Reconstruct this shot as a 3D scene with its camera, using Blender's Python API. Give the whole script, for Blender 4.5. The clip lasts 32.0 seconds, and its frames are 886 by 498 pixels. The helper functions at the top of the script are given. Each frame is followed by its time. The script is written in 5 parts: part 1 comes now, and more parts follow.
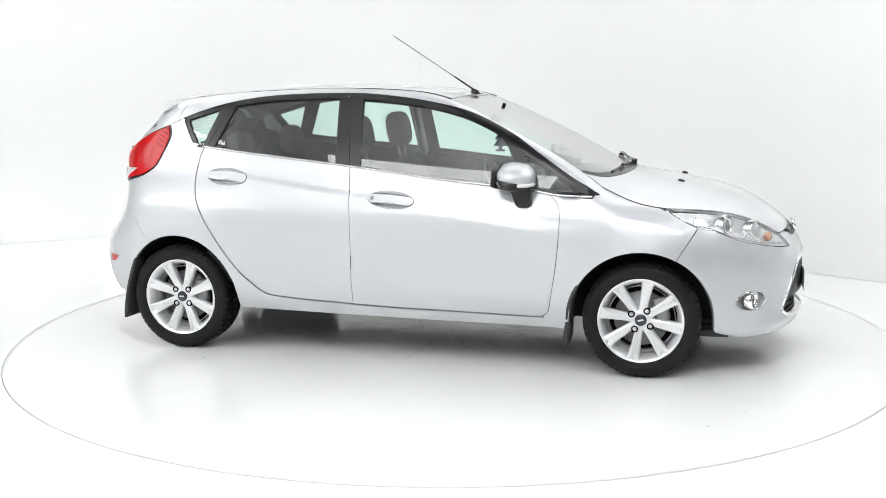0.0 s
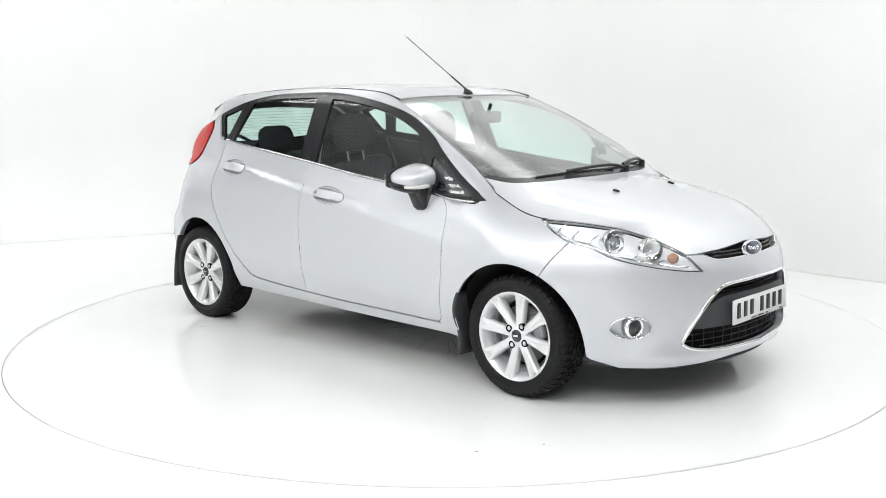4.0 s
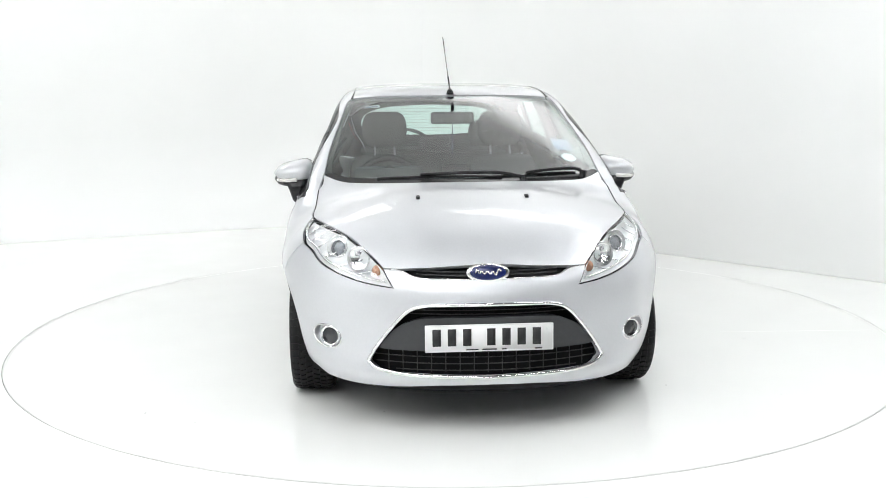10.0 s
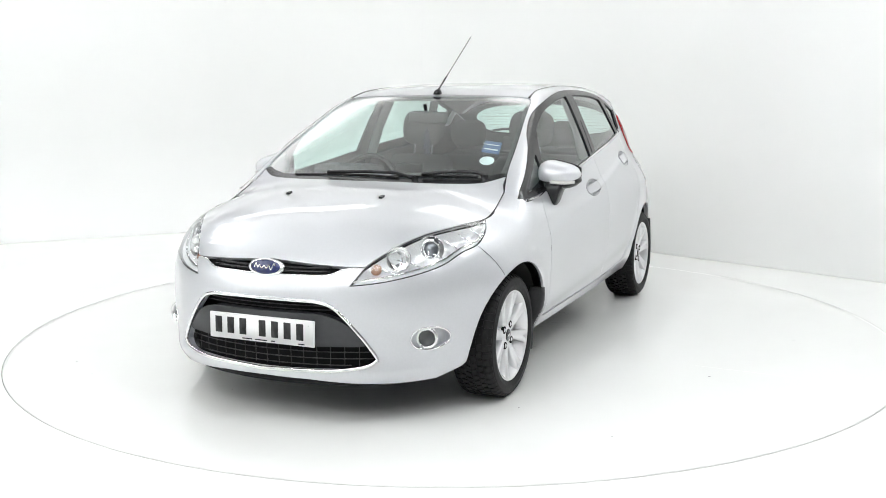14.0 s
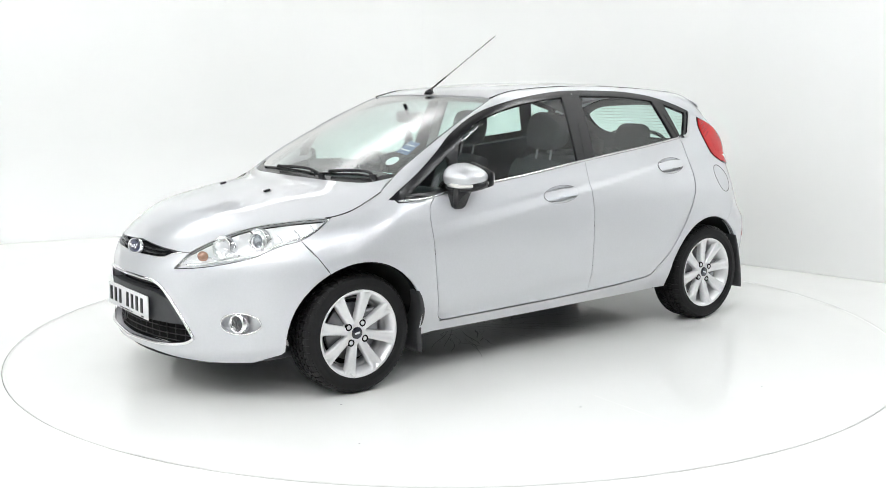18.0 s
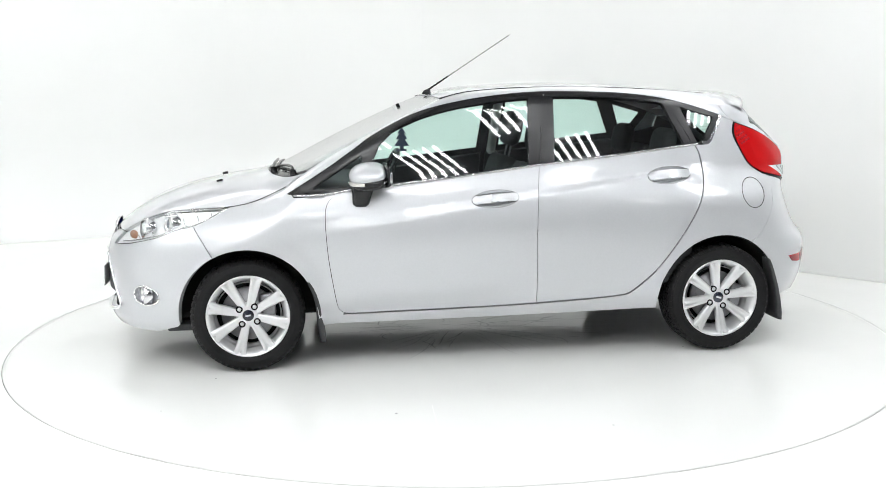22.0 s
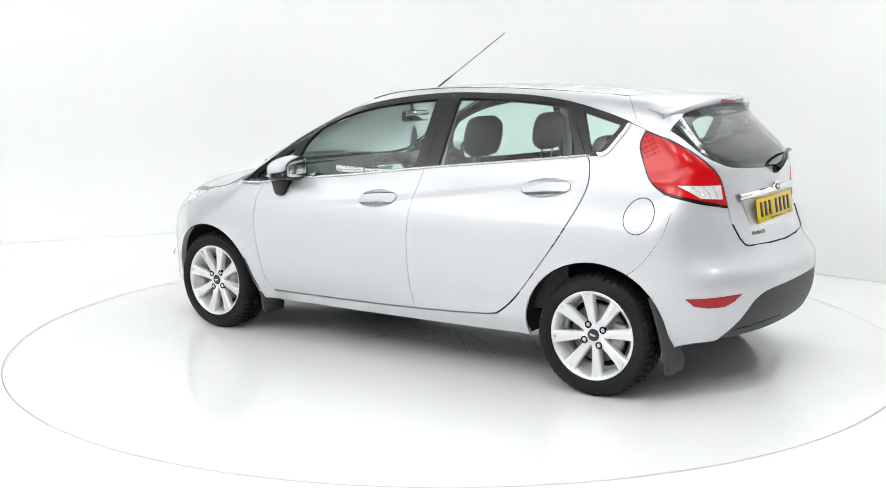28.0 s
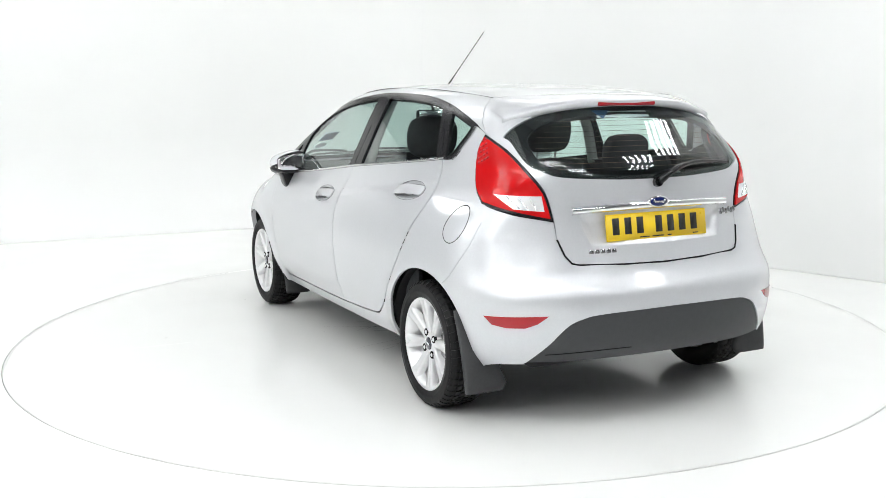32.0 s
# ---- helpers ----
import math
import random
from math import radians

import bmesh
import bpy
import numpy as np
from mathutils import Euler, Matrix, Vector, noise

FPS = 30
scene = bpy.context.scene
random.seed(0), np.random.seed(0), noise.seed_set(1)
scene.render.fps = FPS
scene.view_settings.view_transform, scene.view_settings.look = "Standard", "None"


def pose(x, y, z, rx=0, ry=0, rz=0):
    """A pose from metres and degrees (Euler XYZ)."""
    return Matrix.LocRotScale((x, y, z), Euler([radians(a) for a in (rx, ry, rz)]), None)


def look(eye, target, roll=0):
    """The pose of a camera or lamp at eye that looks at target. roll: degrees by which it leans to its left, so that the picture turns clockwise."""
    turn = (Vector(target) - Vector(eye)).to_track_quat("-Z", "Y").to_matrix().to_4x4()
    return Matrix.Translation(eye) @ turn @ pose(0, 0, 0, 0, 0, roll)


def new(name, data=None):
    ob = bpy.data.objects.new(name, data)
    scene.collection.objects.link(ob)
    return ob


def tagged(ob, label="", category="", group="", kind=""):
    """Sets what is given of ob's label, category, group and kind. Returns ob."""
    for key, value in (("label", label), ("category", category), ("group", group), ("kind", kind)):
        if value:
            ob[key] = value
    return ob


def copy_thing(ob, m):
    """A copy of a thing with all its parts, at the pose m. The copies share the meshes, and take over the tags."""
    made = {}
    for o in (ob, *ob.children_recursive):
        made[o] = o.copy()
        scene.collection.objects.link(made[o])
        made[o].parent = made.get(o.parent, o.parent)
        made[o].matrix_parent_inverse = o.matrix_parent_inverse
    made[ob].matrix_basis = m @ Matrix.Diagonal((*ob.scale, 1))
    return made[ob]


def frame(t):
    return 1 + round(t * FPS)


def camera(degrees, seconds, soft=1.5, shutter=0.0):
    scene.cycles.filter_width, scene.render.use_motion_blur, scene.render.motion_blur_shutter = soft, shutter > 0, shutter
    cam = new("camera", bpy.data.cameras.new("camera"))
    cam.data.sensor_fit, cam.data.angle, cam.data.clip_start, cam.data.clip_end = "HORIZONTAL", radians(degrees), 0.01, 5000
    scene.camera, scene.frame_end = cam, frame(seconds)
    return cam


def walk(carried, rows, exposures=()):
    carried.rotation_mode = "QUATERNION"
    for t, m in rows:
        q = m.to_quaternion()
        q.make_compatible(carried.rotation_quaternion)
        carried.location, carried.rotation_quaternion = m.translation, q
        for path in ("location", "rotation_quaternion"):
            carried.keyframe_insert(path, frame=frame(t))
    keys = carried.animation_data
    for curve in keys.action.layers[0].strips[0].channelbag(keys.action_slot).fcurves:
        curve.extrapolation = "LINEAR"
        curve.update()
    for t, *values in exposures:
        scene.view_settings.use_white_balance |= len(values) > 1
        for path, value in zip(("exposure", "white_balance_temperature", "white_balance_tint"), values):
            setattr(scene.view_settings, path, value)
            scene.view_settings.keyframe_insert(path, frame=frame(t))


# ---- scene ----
EXPOSURE = -0.83
cam = camera(46.76, 32.0, soft=0.8)
EYE = (0.0, -5.9923, 1.438)
AIM = (-0.0583, 0.0, 0.465)
walk(cam, [(0.0, look(EYE, AIM, -0.44)), (32.0, look(EYE, AIM, -0.44))], exposures=[(0.0, EXPOSURE), (32.0, EXPOSURE)])

# ---- light ----
world = bpy.data.worlds.new("studio_world")
scene.world = world
world.use_nodes = True
world.node_tree.nodes["Background"].inputs[0].default_value = (0.9, 0.95, 1.0, 1)
world.node_tree.nodes["Background"].inputs[1].default_value = 0.15

# ---- materials ----
def material(name, base, rough=0.5, metal=0.0, grain=0.0, scale=40.0, bump=0.0, coat=0.0, spec=0.5, emit=0.0, trans=0.0, ior=1.45, rough_var=0.0, wear=0.0):
    m = bpy.data.materials.new(name)
    m.use_nodes = True
    nt = m.node_tree
    b = nt.nodes["Principled BSDF"]
    b.inputs["Base Color"].default_value = (*base, 1)
    b.inputs["Roughness"].default_value = rough
    b.inputs["Metallic"].default_value = metal
    b.inputs["Specular IOR Level"].default_value = spec
    b.inputs["IOR"].default_value = ior
    b.inputs["Coat Weight"].default_value = coat
    b.inputs["Coat Roughness"].default_value = 0.035
    b.inputs["Transmission Weight"].default_value = trans
    if emit:
        b.inputs["Emission Color"].default_value = (*base, 1)
        b.inputs["Emission Strength"].default_value = emit
    if grain or bump or rough_var:
        tc = nt.nodes.new("ShaderNodeTexCoord")
        n1 = nt.nodes.new("ShaderNodeTexNoise")
        n1.inputs["Scale"].default_value = scale
        n1.inputs["Detail"].default_value = 6
        nt.links.new(tc.outputs["Object"], n1.inputs["Vector"])
        n2 = nt.nodes.new("ShaderNodeTexNoise")
        n2.inputs["Scale"].default_value = scale / 13
        nt.links.new(tc.outputs["Object"], n2.inputs["Vector"])
        add = nt.nodes.new("ShaderNodeMath")
        add.operation = "ADD"
        nt.links.new(n1.outputs["Fac"], add.inputs[0])
        nt.links.new(n2.outputs["Fac"], add.inputs[1])
        if grain:
            ramp = nt.nodes.new("ShaderNodeMapRange")
            ramp.inputs["From Min"].default_value, ramp.inputs["From Max"].default_value = 0.6, 1.4
            ramp.inputs["To Min"].default_value, ramp.inputs["To Max"].default_value = 1 - grain, 1 + grain
            nt.links.new(add.outputs[0], ramp.inputs["Value"])
            mul = nt.nodes.new("ShaderNodeVectorMath")
            mul.operation = "SCALE"
            mul.inputs[0].default_value = base
            nt.links.new(ramp.outputs[0], mul.inputs["Scale"])
            nt.links.new(mul.outputs[0], b.inputs["Base Color"])
        if rough_var:
            rr = nt.nodes.new("ShaderNodeMapRange")
            rr.inputs["From Min"].default_value, rr.inputs["From Max"].default_value = 0.6, 1.4
            rr.inputs["To Min"].default_value, rr.inputs["To Max"].default_value = rough - rough_var, rough + rough_var
            nt.links.new(add.outputs[0], rr.inputs["Value"])
            nt.links.new(rr.outputs[0], b.inputs["Roughness"])
        if bump:
            bp = nt.nodes.new("ShaderNodeBump")
            bp.inputs["Strength"].default_value = 0.4
            bp.inputs["Distance"].default_value = bump
            nt.links.new(n1.outputs["Fac"], bp.inputs["Height"])
            nt.links.new(bp.outputs[0], b.inputs["Normal"])
    return m


def glass_material(name, tint, rough=0.0, gloss=1.0):
    """Thin glass: mirror by Fresnel over a tinted see-through layer."""
    m = bpy.data.materials.new(name)
    m.use_nodes = True
    nt = m.node_tree
    nt.nodes.remove(nt.nodes["Principled BSDF"])
    out = nt.nodes["Material Output"]
    tr = nt.nodes.new("ShaderNodeBsdfTransparent")
    tr.inputs[0].default_value = (*tint, 1)
    gl = nt.nodes.new("ShaderNodeBsdfGlossy")
    gl.inputs["Roughness"].default_value = rough
    lw = nt.nodes.new("ShaderNodeLayerWeight")
    lw.inputs["Blend"].default_value = 0.5
    pw = nt.nodes.new("ShaderNodeMath")
    pw.operation = "POWER"
    pw.inputs[1].default_value = 5.0
    nt.links.new(lw.outputs["Facing"], pw.inputs[0])
    mul = nt.nodes.new("ShaderNodeMath")
    mul.operation = "MULTIPLY_ADD"
    mul.inputs[1].default_value = 0.92 * gloss
    mul.inputs[2].default_value = 0.06 * gloss
    mul.use_clamp = True
    nt.links.new(pw.outputs[0], mul.inputs[0])
    mix = nt.nodes.new("ShaderNodeMixShader")
    nt.links.new(mul.outputs[0], mix.inputs[0])
    nt.links.new(tr.outputs[0], mix.inputs[1])
    nt.links.new(gl.outputs[0], mix.inputs[2])
    nt.links.new(mix.outputs[0], out.inputs["Surface"])
    return m


PAINT = material("silver_paint", (0.635, 0.645, 0.67), 0.40, 0.42, grain=0.03, scale=1400, coat=1.0, rough_var=0.02)
GAP = material("seam_black", (0.008, 0.008, 0.009), 0.7, spec=0.2)
TRIM = material("window_trim_black", (0.014, 0.014, 0.0155), 0.22, grain=0.05, scale=200, spec=0.5)
PLASTIC = material("dark_grey_plastic", (0.045, 0.047, 0.05), 0.55, grain=0.1, scale=600, bump=0.0004)
RUBBER = material("tyre_rubber", (0.011, 0.011, 0.0115), 0.55, grain=0.3, scale=60, bump=0.0004, rough_var=0.12, spec=0.25)
MUD = material("mudflap_rubber", (0.045, 0.046, 0.048), 0.6, grain=0.15, scale=80)
ALLOY = material("alloy_silver", (0.80, 0.80, 0.81), 0.3, 0.55, grain=0.02, scale=300, coat=0.5)
FOGLASS = material("fog_lamp_glass", (0.03, 0.032, 0.035), 0.06, 0.0, coat=1.0)
STEEL = material("dull_steel", (0.3, 0.3, 0.31), 0.45, 0.9, grain=0.2, scale=60)
DARK = material("wheel_well_black", (0.012, 0.012, 0.013), 0.9, grain=0.2, scale=30)
STRIP = material("bright_strip", (0.62, 0.62, 0.63), 0.14, 1.0)
CHROME = material("chrome", (0.85, 0.85, 0.86), 0.06, 1.0)
SATIN = material("satin_chrome", (0.75, 0.75, 0.76), 0.2, 1.0)
GLASS = glass_material("clear_glass", (0.83, 0.965, 0.925), gloss=1.5)
SCREEN = glass_material("windscreen_glass", (0.81, 0.965, 0.925), rough=0.15, gloss=2.4)
LENS = glass_material("lamp_lens", (0.97, 0.98, 0.98))
BOWL = material("lamp_bowl_silver", (0.92, 0.92, 0.93), 0.28, 0.35)
CABIN = material("cabin_cloth_dark", (0.05, 0.052, 0.055), 0.9, grain=0.2, scale=30, spec=0.2)
DASH = material("dashboard_plastic", (0.045, 0.047, 0.05), 0.6, grain=0.1, scale=40, spec=0.3)
RAILCLOTH = material("rail_lining_grey", (0.16, 0.16, 0.158), 0.9, grain=0.08, scale=120)
LINING = material("headlining_grey", (0.42, 0.42, 0.41), 0.9, grain=0.05, scale=200)
RED = material("red_lamp_plastic", (0.56, 0.006, 0.008), 0.14, coat=0.2, grain=0.03, scale=90, spec=0.25)
REDDARK = material("red_reflector", (0.36, 0.008, 0.015), 0.2, coat=0.3)
AMBER = material("amber_bulb", (0.48, 0.25, 0.16), 0.2, coat=0.5)
WHITEP = material("plate_white", (0.80, 0.80, 0.80), 0.35)
YELLOWP = material("plate_yellow", (0.80, 0.55, 0.02), 0.35)
INK = material("plate_black", (0.015, 0.015, 0.016), 0.5)
BLUE = material("badge_blue", (0.006, 0.013, 0.085), 0.15, coat=1.0)
STICKER = material("sticker_blue", (0.05, 0.12, 0.28), 0.5)
NAVY = material("navy_card", (0.012, 0.02, 0.06), 0.6)
PAPER = material("sticker_white", (0.8, 0.82, 0.84), 0.5)
FLOORW = material("white_gloss_floor", (0.90, 0.905, 0.888), 0.13, grain=0.015, scale=3.0, rough_var=0.05, spec=0.4)
WALLW = material("white_wall_paint", (0.90, 0.905, 0.895), 0.75, grain=0.01, scale=2.0)
SEAM = material("turntable_gap", (0.26, 0.26, 0.25), 0.7, grain=0.3, scale=6)
SCUFF = material("scuffed_floor", (0.2, 0.2, 0.2), 0.3, grain=0.4, scale=20)
RIMW = material("worn_white_edge", (0.76, 0.76, 0.745), 0.3, grain=0.15, scale=9)
CEILDARK = material("unseen_dark_ceiling", (0.10, 0.10, 0.105), 0.9, grain=0.1, scale=2)
CEIL = material("white_ceiling", (0.80, 0.80, 0.80), 0.9, grain=0.03, scale=3)
DARKBAND = material("unseen_dark_band", (0.07, 0.07, 0.075), 0.9, grain=0.1, scale=2)
BACKW = material("unseen_grey_wall", (0.50, 0.50, 0.50), 0.9, grain=0.05, scale=2)
LETTER = material("badge_lettering", (0.33, 0.33, 0.34), 0.22, 1.0)
FRONTLIGHT = material("front_light_diffuser", (1.0, 1.0, 1.0), 0.5, emit=11.5)
STRIPLIGHT = material("strip_light_diffuser", (1.0, 1.0, 1.0), 0.5, emit=4.9)
CAPBLUE = material("hub_cap_navy", (0.008, 0.011, 0.028), 0.2, coat=1.0)
HEATER = material("heating_wire_brown", (0.12, 0.09, 0.06), 0.5)
WIRE = material("grille_wire", (0.035, 0.035, 0.035), 0.35)
TUBE = material("light_tube", (0.97, 0.99, 1.0), 0.5, emit=13.5)
HALLTUBE = material("hall_light_tube", (0.97, 0.99, 1.0), 0.5, emit=36.0)

# ---- the car's skin: one smooth solid, from which every panel is cut ----
def spline(xs, ys):
    """Natural cubic through the points, straight beyond its ends."""
    o = np.argsort(xs)
    x, y = np.array(xs, float)[o], np.array(ys, float)[o]
    h, n = np.diff(x), len(x)
    A, r = np.zeros((n, n)), np.zeros(n)
    A[0, 0] = A[-1, -1] = 1
    for i in range(1, n - 1):
        A[i, i - 1], A[i, i], A[i, i + 1] = h[i - 1], 2 * (h[i - 1] + h[i]), h[i]
        r[i] = 6 * ((y[i + 1] - y[i]) / h[i] - (y[i] - y[i - 1]) / h[i - 1])
    m = np.linalg.solve(A, r)

    def exact(q):
        q = np.asarray(q, float)
        c = np.clip(q, x[0], x[-1])
        i = np.clip(np.searchsorted(x, c) - 1, 0, n - 2)
        a, b, w = x[i + 1] - c, c - x[i], h[i]
        v = (m[i] * a ** 3 + m[i + 1] * b ** 3) / (6 * w) + (y[i] / w - m[i] * w / 6) * a + (y[i + 1] / w - m[i + 1] * w / 6) * b
        e0 = (y[1] - y[0]) / h[0] - h[0] * m[1] / 6
        e1 = (y[-1] - y[-2]) / h[-1] + h[-1] * m[-2] / 6
        return v + np.where(q < x[0], (q - x[0]) * e0, 0) + np.where(q > x[-1], (q - x[-1]) * e1, 0)
    grid = np.linspace(x[0] - 1.0, x[-1] + 1.0, int((x[-1] - x[0] + 2.0) / 0.0004))
    table = exact(grid)

    def at(q):
        return np.interp(q, grid, table)
    return at


def smax(a, b, k):
    return np.maximum(a, b) + k / 4 * np.maximum(1 - np.abs(a - b) / k, 0) ** 2


# centre line over the top, nose to tail
ROOFLINE = spline([2.06, 1.98, 1.86, 1.74, 1.48, 1.28, 1.12, 1.0, 0.83, 0.61, 0.40, 0.26, 0.14, -0.08, -0.31, -0.76, -1.10, -1.39, -1.60],
                  [0.62, 0.70, 0.775, 0.832, 0.905, 0.940, 0.968, 1.018, 1.104, 1.210, 1.303, 1.360, 1.396, 1.423, 1.434, 1.424, 1.402, 1.372, 1.345])
CROWN = spline([2.0, 1.6, 1.3, 1.1, 0.9, 0.6, 0.3, 0.0, -0.5, -1.3, -1.6], [0.12, 0.10, 0.09, 0.08, 0.055, 0.045, 0.04, 0.045, 0.045, 0.05, 0.06])
# half-width by height, and how it narrows to both ends
GREENHOUSE = [(z, 0.778 - 0.409 * (z - 1) - 0.154 * (z - 1) ** 2) for z in (0.98, 1.05, 1.12, 1.2, 1.28, 1.36, 1.44, 1.52)]
WIDTH = spline([0.12, 0.24, 0.32, 0.45, 0.60, 0.75, 0.85, 0.92] + [z for z, _ in GREENHOUSE], [0.73, 0.80, 0.843, 0.872, 0.882, 0.872, 0.844, 0.815] + [w for _, w in GREENHOUSE])
TAPER_LOW = spline([-2.0, -1.85, -1.66, -1.43, -1.2, -0.9, -0.3, 0.5, 1.0, 1.25, 1.5, 1.7, 1.85, 2.05], [0.78, 0.835, 0.89, 0.935, 0.965, 0.985, 1.0, 1.0, 1.0, 0.993, 0.955, 0.882, 0.795, 0.66])
BELT_LINE = spline([2.0, 1.2, 1.05, 0.95, 0.84, 0.69, 0.45, 0.16, -0.27, -0.84, -1.15, -1.5], [1.6, 1.25, 0.98, 0.885, 0.887, 0.907, 0.932, 0.961, 1.010, 1.066, 1.098, 1.14])


def TAPER_UP(x):
    return np.polyval([-0.00746, 0.00633, -0.03788, 0.00217, 1.00222], x)


NOSE = spline([0.10, 0.16, 0.20, 0.30, 0.45, 0.55, 0.62, 0.68, 0.75, 0.85, 0.95], [1.90, 1.98, 2.015, 2.035, 2.035, 2.03, 2.015, 1.985, 1.93, 1.83, 1.72])
TAIL = spline([0.12, 0.20, 0.283, 0.40, 0.50, 0.565, 0.595, 0.62, 0.66, 0.72, 0.85, 0.95, 1.0, 1.07, 1.2, 1.3, 1.4], [-1.74, -1.82, -1.885, -1.935, -1.942, -1.938, -1.925, -1.904, -1.874, -1.846, -1.803, -1.790, -1.787, -1.772, -1.65, -1.55, -1.45])
ARCH_R, HUB_Z, HUB_X, HUB_Y = 0.345, 0.287, 1.2445, 0.82


def half_width(x, z):
    up = np.clip((z - 0.78) / 0.22, 0, 1)
    up = up * up * (3 - 2 * up)
    w = WIDTH(z) * (TAPER_LOW(x) * (1 - up) + TAPER_UP(x) * up)
    glazed = 1 / (1 + np.exp(np.clip((BELT_LINE(x) + 0.003 - z) / 0.0012, -40, 40)))
    w = w * (1 - glazed) + glazed * (0.778 - 0.409 * (z - 1) - 0.154 * (z - 1) ** 2) * TAPER_UP(x)
    along = 1 / (1 + np.exp((np.abs(x + 0.04) - 0.95) / 0.11))
    low, high = 0.819 - 0.148 * x, 0.866 - 0.115 * x
    t = np.clip((z - low) / np.maximum(high - low, 0.012), 0, 1)
    ramp = np.clip((t - 0.06) / 0.88, 0, 1) * 0.4 + 0.6 * t * t * (3 - 2 * t)
    w = w + 0.0105 * along * (1 - ramp) * np.exp(-(np.maximum(low - z, 0) / 0.25) ** 2)
    w = w - 0.008 * along * np.exp(-((z - 0.338 + 0.06 * x) / 0.05) ** 2)
    for s in (1, -1):
        r = np.hypot(x - s * HUB_X, z - HUB_Z)
        w = w + 0.009 * np.exp(-(np.maximum(r - ARCH_R, 0) / 0.06) ** 2)
    return w


def skin(x, y, z):
    """Below zero inside the body, above zero outside it."""
    a = np.abs(y)
    side = a - half_width(x, z)
    top = z - (ROOFLINE(x) - CROWN(x) * (a / 0.7) ** 3)
    front = (x - (NOSE(z) - 0.43 * a ** 2 - 0.4 * a ** 4)) * 0.85
    front = front - 0.014 * np.exp(-((z - 0.238) / 0.032) ** 2) / (1 + np.exp(np.clip((0.42 - a) / 0.05, -40, 40)))
    rear = ((TAIL(z) + 0.18 * a ** 2 + 0.42 * a ** 4) - x) * 0.85
    k = np.interp(x, [-0.2, 0.2, 0.95, 1.35], [0.08, 0.055, 0.055, 0.135])
    return smax(smax(smax(side, top, k), front, 0.10), rear, 0.09)


def root(ox, oy, oz, dx, dy, dz, far):
    lo, hi = np.zeros_like(ox), np.full_like(ox, far)
    for _ in range(21):
        m = (lo + hi) / 2
        out = skin(ox + dx * m, oy + dy * m, oz + dz * m) > 0
        hi, lo = np.where(out, m, hi), np.where(out, lo, m)
    m = (lo + hi) / 2
    return np.stack([ox + dx * m, oy + dy * m, oz + dz * m], 1)


def normals(P):
    e = 0.002
    g = np.stack([skin(*(P + e * np.eye(3)[i]).T) - skin(*(P - e * np.eye(3)[i]).T) for i in range(3)], 1)
    return g / np.linalg.norm(g, axis=1)[:, None]


FRONT_AXIS, REAR_AXIS, CYL_Z = 1.0, -0.9, 0.72


def lay(kind, uv):
    """Points of a flat pattern, laid on the skin."""
    u, v = np.asarray(uv, float).T
    o, i = np.zeros_like(u), np.ones_like(u)
    if kind == "side":
        return root(u, o, v, o, i, o, 1.2)
    if kind == "top":
        return root(u, v, o + 0.5, o, o, i, 1.2)
    if kind == "front":
        return root(o + FRONT_AXIS, o, v, np.cos(u), np.sin(u), o, 1.5)
    if kind == "rear":
        return root(o + REAR_AXIS, o, v, -np.cos(u), np.sin(u), o, 1.5)
    return root(u, o, o + CYL_Z, o, np.cos(v), np.sin(v), 1.3)


def flat(kind, P):
    """The pattern's place of points in space."""
    x, y, z = np.asarray(P, float).T
    if kind == "side":
        return np.stack([x, z], 1)
    if kind == "top":
        return np.stack([x, y], 1)
    if kind == "front":
        return np.stack([np.arctan2(y, x - FRONT_AXIS), z], 1)
    if kind == "rear":
        return np.stack([np.arctan2(y, REAR_AXIS - x), z], 1)
    return np.stack([x, np.arctan2(z - CYL_Z, y)], 1)


def S(*pts):
    """Points of the side, from (x, z)."""
    return [tuple(p) for p in lay("side", pts)]


def T(*pts):
    """Points of the top, from (x, y)."""
    return [tuple(p) for p in lay("top", pts)]


def Q(kind, *pts):
    """Points of the front or rear, from (y, z)."""
    y, z = np.array(pts, float).T
    x = np.full_like(y, 1.8 if kind == "front" else -1.8)
    for _ in range(12):
        P = lay(kind, flat(kind, np.stack([x, y, z], 1)))
        s = y / np.where(np.abs(P[:, 1]) < 1e-6, 1, P[:, 1])
        ax = FRONT_AXIS if kind == "front" else REAR_AXIS
        x = np.where(np.abs(y) < 1e-6, P[:, 0], ax + (P[:, 0] - ax) * (0.5 + 0.5 / np.where(s == 0, 1, s)))
    return [tuple(p) for p in lay(kind, flat(kind, np.stack([x, y, z], 1)))]


def smooth(pts, n=6, closed=False):
    """A rounded line through the points."""
    p = np.array(pts, float)
    m = len(p)
    out = []
    for i in range(m if closed else m - 1):
        a, b, c, d = (p[j % m] if closed else p[min(max(j, 0), m - 1)] for j in (i - 1, i, i + 1, i + 2))
        for k in range(n):
            t = k / n
            out.append(tuple(0.5 * (2 * b + (c - a) * t + (2 * a - 5 * b + 4 * c - d) * t * t + (3 * b - a - 3 * c + d) * t ** 3)))
    if not closed:
        out.append(tuple(p[-1]))
    return out


def both(half):
    """A closed line from its left half, centre to centre."""
    return list(half) + [(x, -y, z) for x, y, z in reversed(half) if abs(y) > 1e-4]


